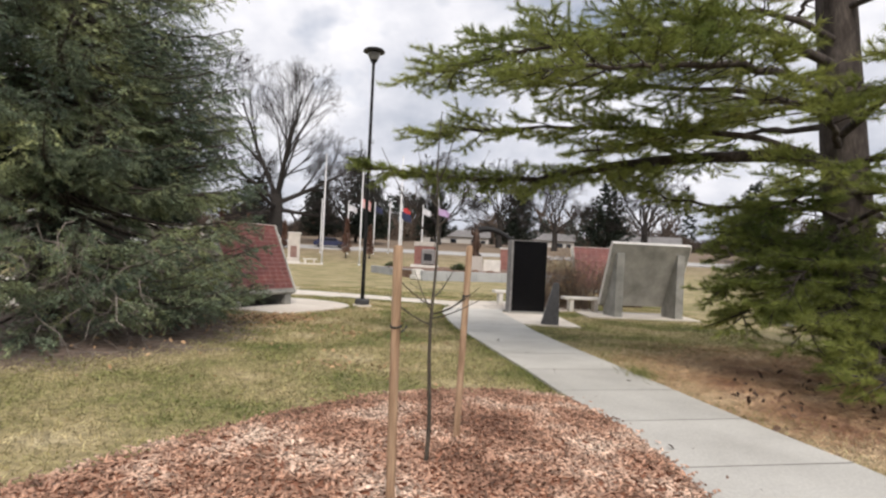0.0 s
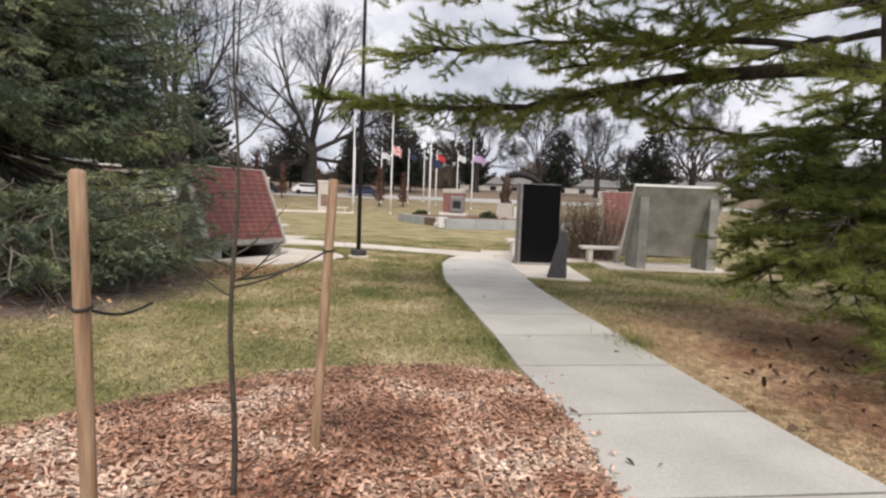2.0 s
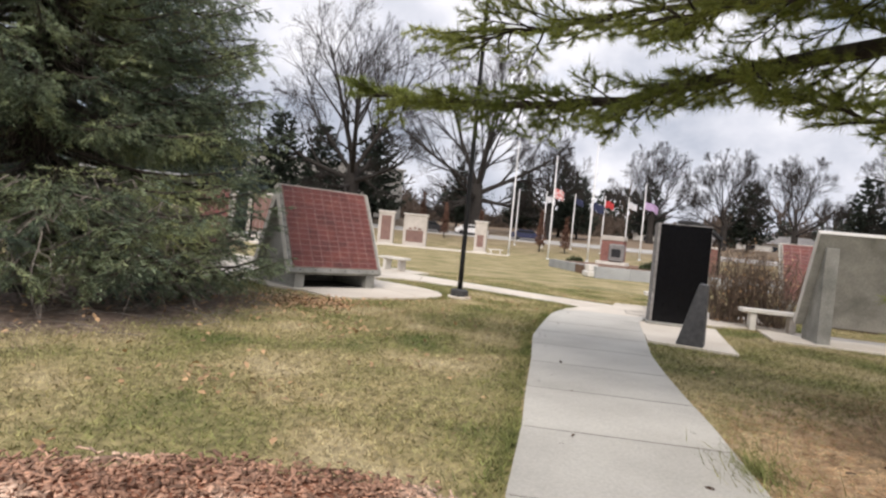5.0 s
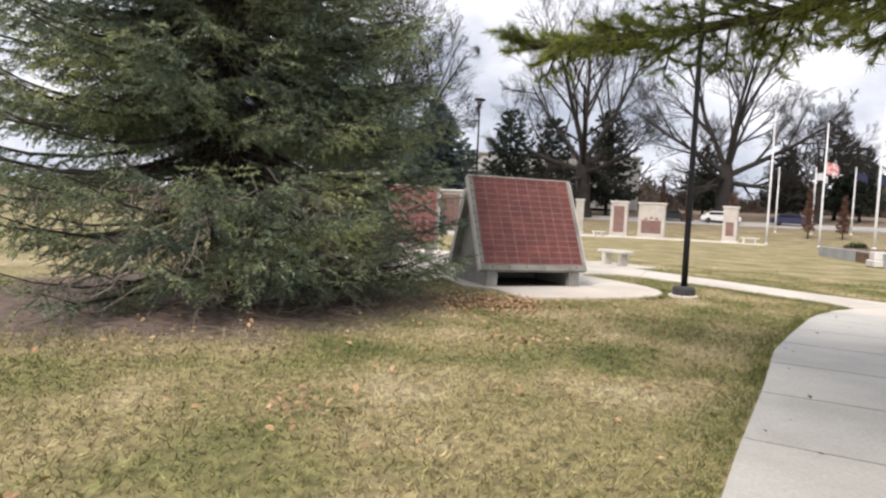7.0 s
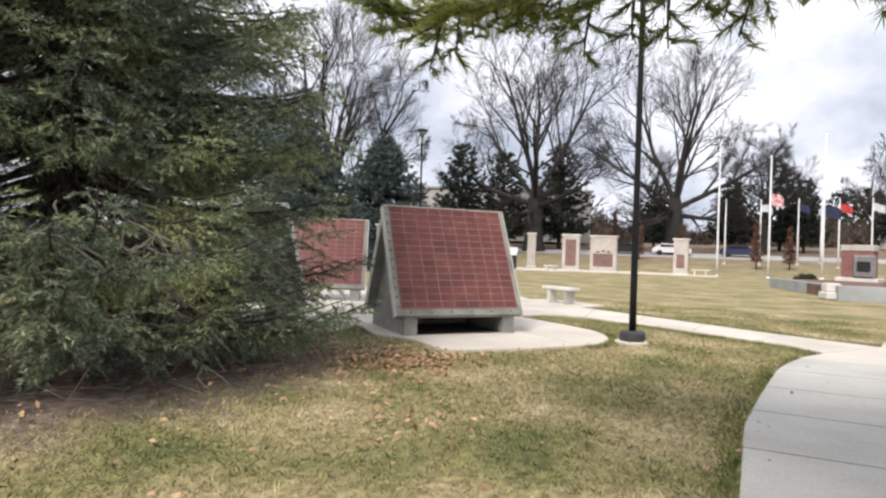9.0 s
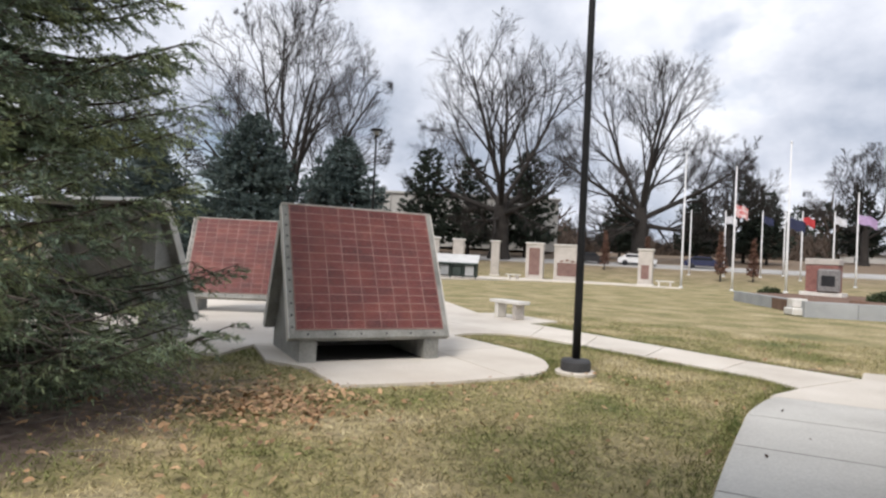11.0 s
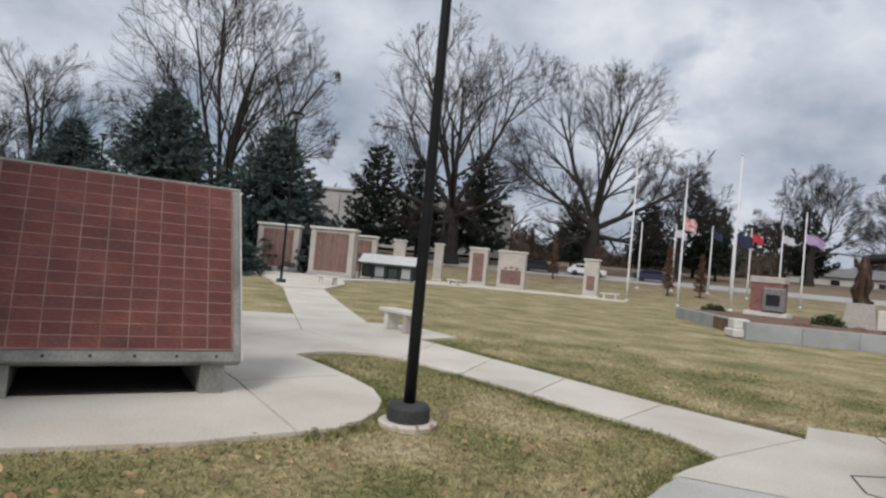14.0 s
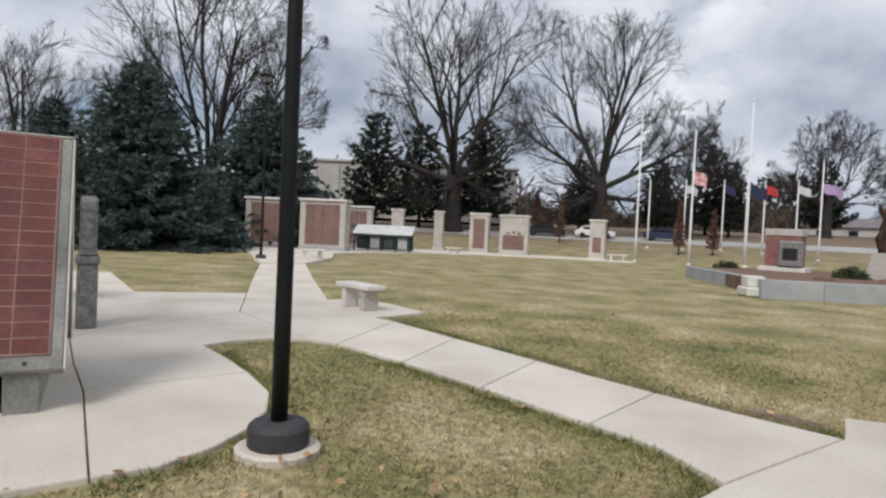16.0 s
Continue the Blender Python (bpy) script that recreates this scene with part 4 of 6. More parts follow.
def stake(bx, by, tx, ty, h, label, strap_z, toward):
    s = thing("tree_stake", bx, by, 0, 0, label=label, category="stake", group="tree stakes")
    t = Tubes()
    zs = np.linspace(-0.05, h, 9)
    pts = [(tx - bx) * z / h for z in zs]
    pty = [(ty - by) * z / h for z in zs]
    t.add([(a, b, z) for a, b, z in zip(pts, pty, zs)] + [((tx - bx), (ty - by), h + 0.012), ((tx - bx), (ty - by), h + 0.013)], [0.028] * 8 + [0.028, 0.018, 0.001], 14)
    part("post", t.mesh("post", STAKE), None, s)
    q = strap_z / h
    cx, cy = (tx - bx) * q, (ty - by) * q
    ring = Tubes()
    ring.add([(cx + 0.031 * math.cos(a), cy + 0.031 * math.sin(a), strap_z + 0.006 * math.sin(a)) for a in np.linspace(0, 2 * math.pi, 15)], [0.006] * 15, 6)
    gx, gy, gz = toward[0] - bx, toward[1] - by, toward[2]
    ring.add([(cx + (gx - cx) * k, cy + (gy - cy) * k, strap_z + (gz - strap_z) * k - 0.035 * math.sin(math.pi * k)) for k in np.linspace(0.05, 1, 9)], [0.006] * 9, 5)
    part("strap", ring.mesh("strap", STRAP), None, s, "black tie strap")
    return s


stake(0.65, 4.06, 0.63, 4.02, 1.66, "round pale wooden tree stake with a black strap", 1.20, (0.66, 4.40, 1.16))
stake(0.98, 5.47, 1.02, 5.60, 1.70, "leaning round pale wooden tree stake with a black strap", 1.30, (0.79, 4.86, 1.20))

young = thing("young_tree", 0.79, 4.84, 0.10, 0, label="thin leafless young tree tied between two stakes", category="tree")
yt = Tubes()
trunk_pts = [(0.012 * math.sin(z * 5), 0.01 * math.cos(z * 4), z) for z in np.linspace(-0.05, 2.55, 16)]
yt.add(trunk_pts, np.linspace(0.017, 0.003, 16), 8)
part("trunk", yt.mesh("trunk", SAPLING), None, young)
yb = Tubes()
rng_y = np.random.default_rng(3)
for k, (z0, az, ln, upw) in enumerate(((1.02, 165, 0.36, 0.55), (1.07, 20, 0.42, 0.42), (1.10, -35, 0.40, 0.55), (1.12, 120, 0.34, 0.8), (1.16, -150, 0.36, 0.75), (1.22, 60, 0.30, 0.8), (1.62, 200, 0.42, 1.5), (1.72, 10, 0.36, 1.6), (1.86, 130, 0.30, 1.6), (2.05, 300, 0.26, 1.5))):
    a = radians(az)
    pts = [(ln * s * math.cos(a), ln * s * math.sin(a), z0 + ln * upw * s ** 1.4) for s in np.linspace(0, 1, 6)]
    yb.add(pts, np.linspace(0.006, 0.002, 6), 5)
    for s in (0.5, 0.75):
        q = np.array(pts[int(s * 5)])
        d = np.array([math.cos(a + 0.7), math.sin(a + 0.7), 0.5]) * ln * 0.3
        yb.add([q, q + d * 0.5, q + d], [0.003, 0.002, 0.0012], 4)
tagged(part("twig_work", yb.mesh("twig_work", SAPLING), None, young), "thin bare twigs", kind="stuff")

# ---- conifers ----
def conifer_parts(height, radius, seed, count, twig_gap, per_twig, n_len, n_wid, droop=0.18, bare=0.0, low=0.5, power=1.0, wood=True, tip=0.25, crowd=1.35, fan=0.0, vary=(0.72, 1.08), floor=0.12, long=(), whorl=0.0, thin=99, hang=(-0.45, 0.18)):
    """Limbs and needles of a spruce: whorls of boughs that sag and lift at the tips, with needled side twigs."""
    rng = np.random.default_rng(seed)
    tubes, dead = Tubes(), Tubes()
    NP, ND = [], []
    for i in range(count):
        q = (i + rng.uniform(0, 1)) / count
        z = low + (height - low) * (1 - (1 - q) ** (1 / crowd)) * 0.985
        if whorl:
            z = low + whorl * round((z - low) / whorl) + rng.normal(0, 0.05)
        reach = radius * (1 - z / height) ** power * rng.uniform(*vary) + 0.12
        if rng.uniform() < 0.08:
            reach *= 1.12
        az = i * 2.39996 + rng.normal(0, 0.25)
        if i < len(long):
            z, az, reach = long[i]
        n = 7
        s = np.linspace(0, 1, n)
        sag = -droop * reach * np.sin(s * math.pi * 0.75) * rng.uniform(0.6, 1.4) + tip * reach * 0.35 * s ** 3 + (0.10 if z > height * 0.5 else -0.05) * reach * s
        bend = rng.normal(0, 0.10) * s * s * reach
        ca, sa = math.cos(az), math.sin(az)
        pts = np.stack([reach * s * ca - bend * sa, reach * s * sa + bend * ca, np.maximum(z + sag, floor)], 1)
        tubes.add(pts, np.linspace(0.012 + 0.010 * reach, 0.004, n), 4)
        inner = 0.30 if z > 2.2 else 0.42
        m = max(4, int(reach / twig_gap))
        for k in range(m):
            t = (k + rng.uniform(0, 1)) / m
            j = min(n - 2, int(t * (n - 1)))
            fr = t * (n - 1) - j
            p0 = pts[j] * (1 - fr) + pts[j + 1] * fr
            d0 = unit(pts[j + 1] - pts[j])
            for side in (-1, 1):
                lat = np.array([-d0[1], d0[0], 0.0]) * side
                ln = (0.16 + 0.30 * reach * 0.30 * (1.15 - t) + 0.10) * rng.uniform(0.7, 1.3)
                dr = unit(d0 * rng.uniform(0.5, 1.0) + lat * rng.uniform(0.6, 1.1) + np.array([0, 0, rng.uniform(*hang)]))
                if t < inner and rng.uniform() < 0.85:
                    if bare and rng.uniform() < bare:
                        e_ = p0 + dr * ln * 1.2
                        dead.add([p0, p0 + dr * ln * 0.6 + np.array([0, 0, -0.03]), e_ + np.array([0, 0, -0.10])], [0.005, 0.0035, 0.002], 3)
                    continue
                if wood:
                    tubes.add([p0, p0 + dr * ln + np.array([0, 0, -0.04 * ln])], [0.005, 0.002], 3)
                runs = [(p0, dr, ln)]
                flat = unit(np.cross(dr, [0, 0, 1.0]))
                for b in range(int(ln / fan) if fan else 0):
                    w = 0.22 + 0.70 * (b + 0.5) / max(1, int(ln / fan))
                    dd = unit(dr * 0.9 + flat * (1 if b % 2 else -1) * rng.uniform(0.6, 1.0) + np.array([0, 0, rng.uniform(-0.35, 0.05)]))
                    runs.append((p0 + dr * ln * w, dd, ln * 0.48 * (1.2 - w)))
                for o, dd, le in runs:
                    c = max(3, int(per_twig * le * (0.3 if z > thin else 1)))
                    u = rng.uniform(0.04, 1.04, c)[:, None]
                    base = o + dd * le * u + np.array([0, 0, -0.08 * le]) * u * u
                    out = unit(np.cross(np.broadcast_to(dd, (c, 3)), rng.normal(size=(c, 3))))
                    NP.append(base)
                    ND.append(unit(dd * 0.75 + out * rng.uniform(0.35, 0.9, (c, 1))))
    V, F = needles(np.concatenate(NP), np.concatenate(ND), n_len, n_wid, rng)
    return tubes, dead, V, F


def trunk_mesh(height, r0, seed, lean=0.0, sides=12, flare=1.35):
    rng = np.random.default_rng(seed)
    zs = np.concatenate([[-0.15, 0.0, 0.15, 0.4], np.linspace(0.9, height, 14)])
    pts = np.stack([lean * zs + 0.02 * np.sin(zs * 0.9 + seed), 0.02 * np.cos(zs * 0.7 + seed), zs], 1)
    rad = r0 * np.clip(1 - zs / height, 0.02, 1) ** 0.8
    rad[:4] *= np.array([flare, flare * 0.96, 1.12, 1.03])
    t = Tubes()
    t.add(pts, rad, sides)
    return t


# a few low boughs reach out further, towards the nearest memorial wall and the lawn
LONG = [(1.2, radians(46.5), 3.85), (1.05, radians(52), 3.6), (1.5, radians(66), 3.6), (1.1, radians(38), 3.6), (1.7, radians(56), 3.8), (1.2, radians(20), 3.5), (1.6, radians(5), 3.5), (1.3, radians(-15), 3.5), (1.9, radians(30), 3.6), (2.1, radians(-30), 3.4)] + [(0.75 + 0.055 * k, radians(-75 + 11 * k), 3.1 + 0.35 * math.sin(k * 2.1)) for k in range(16)] + [(0.9 + 0.05 * k, radians(85 - 13 * k), 3.3 + 0.3 * math.cos(k * 1.7)) for k in range(14)] + [(1.7 + 0.115 * k, radians(-62 - 8.5 * (k * 5 % 9)), 3.95 - 0.022 * k + 0.25 * math.sin(k * 2.7)) for k in range(44)] + [(1.35 + 0.07 * k, radians(-58 + 13 * (k * 3 % 7)), 3.25 + 0.15 * math.sin(k * 3.1)) for k in range(14)] + [(1.9 + 0.11 * k, radians(12 + k * 17 % 62), 3.75 * (1 - (1.9 + 0.11 * k) / 20)) for k in range(36)]
big = thing("spruce_tree", -6.34, 10.87, 0, 0, label="tall dark green spruce with boughs sweeping to the ground", category="tree")
tb, dead, V, F = conifer_parts(20.0, 3.85, 11, 560, 0.125, 66, 0.060, 0.014, droop=0.16, bare=0.8, low=0.5, power=0.95, crowd=2.2, fan=0.11, vary=(0.70, 1.02), floor=0.2, long=LONG, whorl=0.50, thin=7.5, hang=(-1.15, 0.05))
rng_d = np.random.default_rng(8)
for i in range(70):
    az, z0, out = radians(rng_d.uniform(-95, 45)), rng_d.uniform(0.5, 1.9), rng_d.uniform(2.3, 3.35)
    q = np.array([rng_d.uniform(1.4, 2.5) * math.cos(az), rng_d.uniform(1.4, 2.5) * math.sin(az), z0])
    e_ = np.array([out * math.cos(az + rng_d.normal(0, 0.3)), out * math.sin(az + rng_d.normal(0, 0.3)), max(0.12, z0 - rng_d.uniform(0.2, 1.0))])
    line = [q + (e_ - q) * k / 6 + (rng_d.normal(0, 0.06, 3) if k else 0) for k in range(7)]
    dead.add(line, np.linspace(0.014, 0.005, 7), 4)
    for k in (2, 3, 4, 5):
        d_ = unit(e_ - q + rng_d.normal(0, 1.1, 3)) * rng_d.uniform(0.2, 0.55)
        dead.add([line[k], line[k] + d_ * 0.5 + rng_d.normal(0, 0.03, 3), line[k] + d_ + np.array([0, 0, -0.06])], [0.007, 0.005, 0.003], 3)
part("trunk", trunk_mesh(20.0, 0.24, 2).mesh("trunk", BARK), None, big)
tagged(part("bough_wood", tb.mesh("bough_wood", TWIG), None, big), "brown boughs", kind="stuff")
tagged(part("dead_wood", dead.mesh("dead_wood", DEADTWIG), None, big), "bare grey inner twigs", kind="stuff")
tagged(part("needles", mesh_tris("needles", V, F, SPRUCE), None, big), "dark green spruce needles", kind="stuff")

# blue spruces beyond the plaza, one shape at several sizes
blue = thing("spruce_tree", -30.9, 31.9, 0, 0, label="dense blue-green spruce with a broad cone", category="tree", group="blue spruces")
tb, dead, V, F = conifer_parts(9.8, 6.1, 21, 420, 0.38, 34, 0.26, 0.13, droop=0.10, low=0.25, power=0.88, wood=False, vary=(0.90, 1.03))
part("trunk", trunk_mesh(9.8, 0.2, 5).mesh("trunk", BARK), None, blue)
tagged(part("bough_wood", tb.mesh("bough_wood", TWIG), None, blue), "brown boughs", kind="stuff")
tagged(part("needles", mesh_tris("needles", V, F, BLUESPRUCE), None, blue), "blue-green spruce needles", kind="stuff")
for x, y, s, a in ((-35.5, 43.2, 1.10, 70), (-52, 36, 1.05, 160), (-47.0, 30.0, 0.62, 240), (-43.6, 41.0, 0.6, 20)):
    c = copy_thing(blue, pose(x, y, float(rise(x, y)), 0, 0, a))
    c.scale = (s, s, s)
# darker, looser evergreens before the building
dark = thing("evergreen_tree", -50.0, 70.5, float(rise(-50, 70.5)), 0, label="dark ragged evergreen in front of a pale building", category="tree", group="dark evergreens")
tb, dead, V, F = conifer_parts(13.8, 5.4, 33, 130, 0.55, 24, 0.50, 0.24, droop=0.02, low=1.6, power=0.62, tip=0.8, wood=False, vary=(0.6, 1.1))
part("trunk", trunk_mesh(13.8, 0.26, 6).mesh("trunk", FARBARK), None, dark)
tagged(part("bough_wood", tb.mesh("bough_wood", TWIG), None, dark), "brown boughs", kind="stuff")
tagged(part("needles", mesh_tris("needles", V, F, DARKPINE), None, dark), "dark evergreen needles", kind="stuff")
for x, y, s, a in ((-46.5, 75.0, 0.95, 100), (-41.2, 80.5, 1.02, 220), (-33, 92, 0.7, 30), (-24.5, 98, 0.72, 130), (-19.5, 102, 0.88, 10), (-16, 99, 0.7, 290), (-7.5, 118, 0.8, 60), (8, 112, 0.8, 170), (22, 104, 0.85, 80), (38, 86, 0.8, 200)):
    c = copy_thing(dark, pose(x, y, float(rise(x, y)), 0, 0, a))
    c.scale = (s, s, s)

# ---- white pine beside the path ----
def pine_trunk():
    """A thick trunk that leans and straightens above."""
    zs = np.concatenate([[-0.15, 0.0, 0.15, 0.4], np.linspace(0.8, 19, 22)])
    pts = np.stack([0.73 - 0.142 * 7 * np.tanh(zs / 7), 0.05 + 0.02 * np.sin(zs), zs], 1)
    rad = 0.40 * np.clip(1 - zs / 19.2, 0.03, 1) ** 0.8
    rad[:4] *= np.array([1.25, 1.18, 1.08, 1.03])
    t = Tubes()
    t.add(pts, rad, 20)
    return t


def white_pine():
    rng = np.random.default_rng(7)
    px, py = 6.65, 10.75
    tree = thing("pine_tree", px, py, 0, 0, label="large white pine with a dark trunk and spreading boughs", category="tree")
    part("trunk", pine_trunk().mesh("trunk", BARK), None, tree)
    limbs = Tubes()
    NP, ND = [], []
    o = np.array([px, py, 0.0])

    def tuft(p, d, n=26):
        dd = unit(d[None] + rng.normal(0, 0.46, (n, 3)))
        NP.append(p[None] - d[None] * rng.uniform(0, 0.06, (n, 1)))
        ND.append(dd)

    def spray(p, d, ln, r_, depth):
        """A side branch that forks into tufted twigs."""
        k = 5
        s = np.linspace(0, 1, k)[:, None]
        side = unit(np.cross(d, [0, 0, 1.0])) * rng.normal(0, 0.16)
        pts = p + d * ln * s + side * ln * s * s + np.array([0, 0, -0.10 * ln]) * s * s + np.array([0, 0, 0.08 * ln]) * s ** 4
        limbs.add(pts[::2] if depth == 0 else pts, np.linspace(r_, r_ * 0.35, 3 if depth == 0 else k), 3)
        if depth == 0:
            for u in np.linspace(0.25, 1.0, max(3, int(ln / 0.06))):
                j = min(k - 2, int(u * (k - 1)))
                q = pts[j] + (pts[j + 1] - pts[j]) * (u * (k - 1) - j)
                tuft(q, unit(unit(pts[j + 1] - pts[j]) + rng.normal(0, 0.35, 3) + np.array([0, 0, 0.15])), 22 if q[2] < 6.5 else 8)
            return
        m = max(4, int(ln / 0.12))
        for i in range(m):
            u = 0.25 + 0.75 * (i + rng.uniform(0.2, 0.8)) / m
            j = min(k - 2, int(u * (k - 1)))
            q = pts[j] + (pts[j + 1] - pts[j]) * min(1, u * (k - 1) - j)
            t = unit(pts[j + 1] - pts[j])
            lat = unit(np.cross(t, [0, 0, 1.0])) * (1 if i % 2 else -1)
            spray(q, unit(t * 0.8 + lat * rng.uniform(0.5, 1.0) + np.array([0, 0, rng.uniform(-0.25, 0.35)])), ln * rng.uniform(0.30, 0.48) * (1.15 - 0.5 * u), r_ * 0.5, depth - 1)

    def limb(points, r0, bare=0.35, density=1.0, size=1.0, hang=0.35):
        """A main limb through given points, with foliage sprays past its bare inner part."""
        pts = np.array(points, float)
        t = np.linspace(0, len(pts) - 1, 18)
        fine = np.stack([np.interp(t, np.arange(len(pts)), pts[:, i]) for i in range(3)], 1)
        fine[1:-1] = (fine[:-2] + 2 * fine[1:-1] + fine[2:]) / 4
        fine[2:-1] += rng.normal(0, 0.02, (15, 3))
        main = Tubes()
        main.add(fine - o, np.linspace(r0, r0 * 0.16, 18), 8)
        part("limb", main.mesh("limb", BARK), None, tree)
        length = np.linalg.norm(np.diff(fine, axis=0), axis=1).sum()
        m = int(length * 5.0 * density)
        for i in range(m):
            u = bare + (1 - bare) * (i + rng.uniform(0, 1)) / m
            j = min(16, int(u * 17))
            q = fine[j] + (fine[j + 1] - fine[j]) * (u * 17 - j) - o
            d = unit(fine[j + 1] - fine[j])
            lat = unit(np.cross(d, [0, 0, 1.0])) * (1 if i % 2 else -1)
            spray(q, unit(d * 0.7 + lat * rng.uniform(0.5, 1.1) + np.array([0, 0, rng.uniform(-hang, 0.45)])), size * rng.uniform(0.7, 1.25) * (1.2 - 0.55 * u), 0.016, 1)
        spray(fine[-1] - o, unit(fine[-1] - fine[-3]), 0.6 * size, 0.014, 1)

    limb([(6.75, 10.8, 3.34), (5.85, 10.42, 3.46), (4.6, 10.9, 3.42), (3.0, 11.3, 3.25), (2.2, 11.4, 3.05), (1.3, 11.45, 2.98), (0.0, 11.5, 3.05), (-1.0, 11.5, 3.1)], 0.115, 0.24, 3.0, 0.58, 0.85)
    limb([(6.75, 10.75, 4.40), (5.9, 10.45, 4.22), (4.7, 10.2, 3.88), (3.7, 9.9, 3.5), (2.6, 9.7, 3.25)], 0.065, 0.30, 2.4, 0.6)
    limb([(6.5, 10.5, 3.4), (5.0, 10.3, 3.75), (3.2, 11.0, 3.9), (1.4, 11.6, 3.9), (0.2, 11.6, 3.8)], 0.06, 0.3, 1.5)
    limb([(6.9, 10.9, 2.0), (7.5, 12.3, 1.9), (8.1, 13.5, 1.7), (8.7, 14.4, 1.4)], 0.045, 0.25, 1.7)
    limb([(6.9, 10.6, 1.5), (7.9, 10.4, 1.4), (8.9, 10.2, 1.2), (9.7, 10.2, 0.9)], 0.04, 0.2, 1.8)
    limb([(6.9, 10.8, 2.62), (5.8, 10.5, 2.60), (4.7, 10.5, 2.61), (4.0, 10.6, 2.72), (3.37, 10.6, 2.96)], 0.045, 0.25, 1.7, 0.5, 0.6)
    for p in ([(6.5, 10.5, 4.1), (5.0, 9.9, 4.3), (3.4, 10.3, 4.4), (1.9, 10.6, 4.5), (0.6, 10.5, 4.6)],
              [(6.5, 10.5, 5.3), (5.4, 9.9, 5.5), (4.0, 10.0, 5.4), (2.4, 10.6, 5.3), (1.0, 11.0, 5.3)],
              [(6.6, 10.4, 3.6), (6.0, 9.5, 3.8), (5.2, 8.9, 3.9), (4.3, 8.5, 3.8)],
              [(6.6, 10.5, 6.2), (5.4, 9.2, 6.3), (4.2, 8.6, 6.1), (3.0, 8.6, 5.8)],
              [(6.6, 10.4, 3.0), (6.3, 9.6, 3.1), (5.8, 8.9, 3.1), (5.2, 8.4, 2.9)],
              [(6.9, 10.6, 3.4), (8.0, 10.0, 3.5), (9.2, 9.6, 3.3), (10.2, 9.5, 3.0)],
              [(6.9, 10.6, 2.5), (7.9, 11.2, 2.6), (9.2, 11.8, 2.5), (10.4, 12.2, 2.2)],
              [(6.9, 10.7, 4.4), (8.2, 10.9, 4.7), (9.6, 11.3, 4.6), (10.8, 11.8, 4.2)],
              [(6.8, 10.9, 3.0), (7.3, 12.2, 3.2), (7.8, 13.4, 3.1), (8.4, 14.4, 2.8)],
              [(6.7, 10.9, 4.0), (6.2, 12.4, 4.2), (5.7, 13.6, 4.1), (5.3, 14.6, 3.8)]):
        limb(p, 0.06, 0.26, 1.15)
    limb([(6.5, 10.4, 4.4), (5.2, 9.2, 4.35), (4.0, 8.6, 4.25), (2.8, 8.3, 4.1), (1.6, 8.4, 4.05)], 0.08, 0.25, 2.1)
    limb([(6.5, 10.5, 4.9), (5.0, 9.4, 5.0), (3.4, 9.2, 4.9), (1.8, 9.6, 4.7), (0.2, 9.6, 4.3)], 0.08, 0.25, 1.7)
    limb([(6.9, 10.5, 1.9), (6.3, 10.0, 2.05), (5.5, 9.8, 1.95), (5.1, 9.8, 1.6), (4.75, 9.9, 1.3)], 0.04, 0.15, 3.2, 0.7)
    limb([(7.0, 10.6, 2.4), (5.9, 10.2, 2.7), (5.3, 10.0, 2.45), (4.8, 9.9, 2.1)], 0.04, 0.15, 3.0, 0.7)
    limb([(7.1, 10.6, 1.4), (6.1, 10.1, 1.5), (5.5, 9.9, 1.25), (5.0, 9.8, 0.9)], 0.04, 0.15, 3.0, 0.8)
    limb([(6.8, 10.4, 1.7), (7.3, 9.4, 1.6), (7.7, 8.6, 1.4), (8.0, 8.0, 1.1)], 0.04, 0.25, 2.2, 0.9)
    limb([(6.7, 10.5, 1.75), (6.4, 9.6, 1.5), (5.9, 9.0, 1.2), (5.5, 8.9, 0.9)], 0.035, 0.25, 2.4, 0.9)
    limb([(6.9, 10.5, 2.2), (6.2, 10.1, 2.2), (5.6, 10.1, 2.0), (5.0, 10.3, 1.8)], 0.035, 0.3, 1.3, 0.6)
    limb([(7.1, 10.5, 1.0), (6.5, 9.1, 0.75), (6.0, 8.2, 0.55), (5.6, 7.5, 0.42)], 0.035, 0.12, 3.0, 0.8)
    limb([(6.8, 10.4, 0.8), (7.0, 9.2, 0.7), (7.0, 8.4, 0.6), (6.9, 7.7, 0.5)], 0.035, 0.12, 3.0, 0.8)
    limb([(6.95, 10.6, 2.5), (6.3, 9.8, 2.2), (5.7, 9.3, 1.7), (5.2, 9.1, 1.2)], 0.04, 0.25, 2.2, 0.8)
    limb([(7.0, 10.6, 2.2), (6.6, 9.7, 1.7), (6.2, 9.2, 1.4), (5.9, 8.9, 1.05)], 0.04, 0.25, 2.2, 0.8)
    limb([(6.8, 10.6, 2.9), (7.6, 9.8, 2.9), (8.4, 8.9, 2.7), (9.0, 8.2, 2.4)], 0.06, 0.2, 1.4)
    limb([(6.7, 10.5, 2.3), (6.8, 9.4, 2.6), (6.8, 8.4, 2.7), (6.6, 7.6, 2.5)], 0.05, 0.3, 1.2)
    limb([(6.7, 10.5, 3.8), (6.6, 9.2, 4.1), (6.3, 8.2, 4.2), (6.0, 7.4, 4.1)], 0.07, 0.25, 0.9)
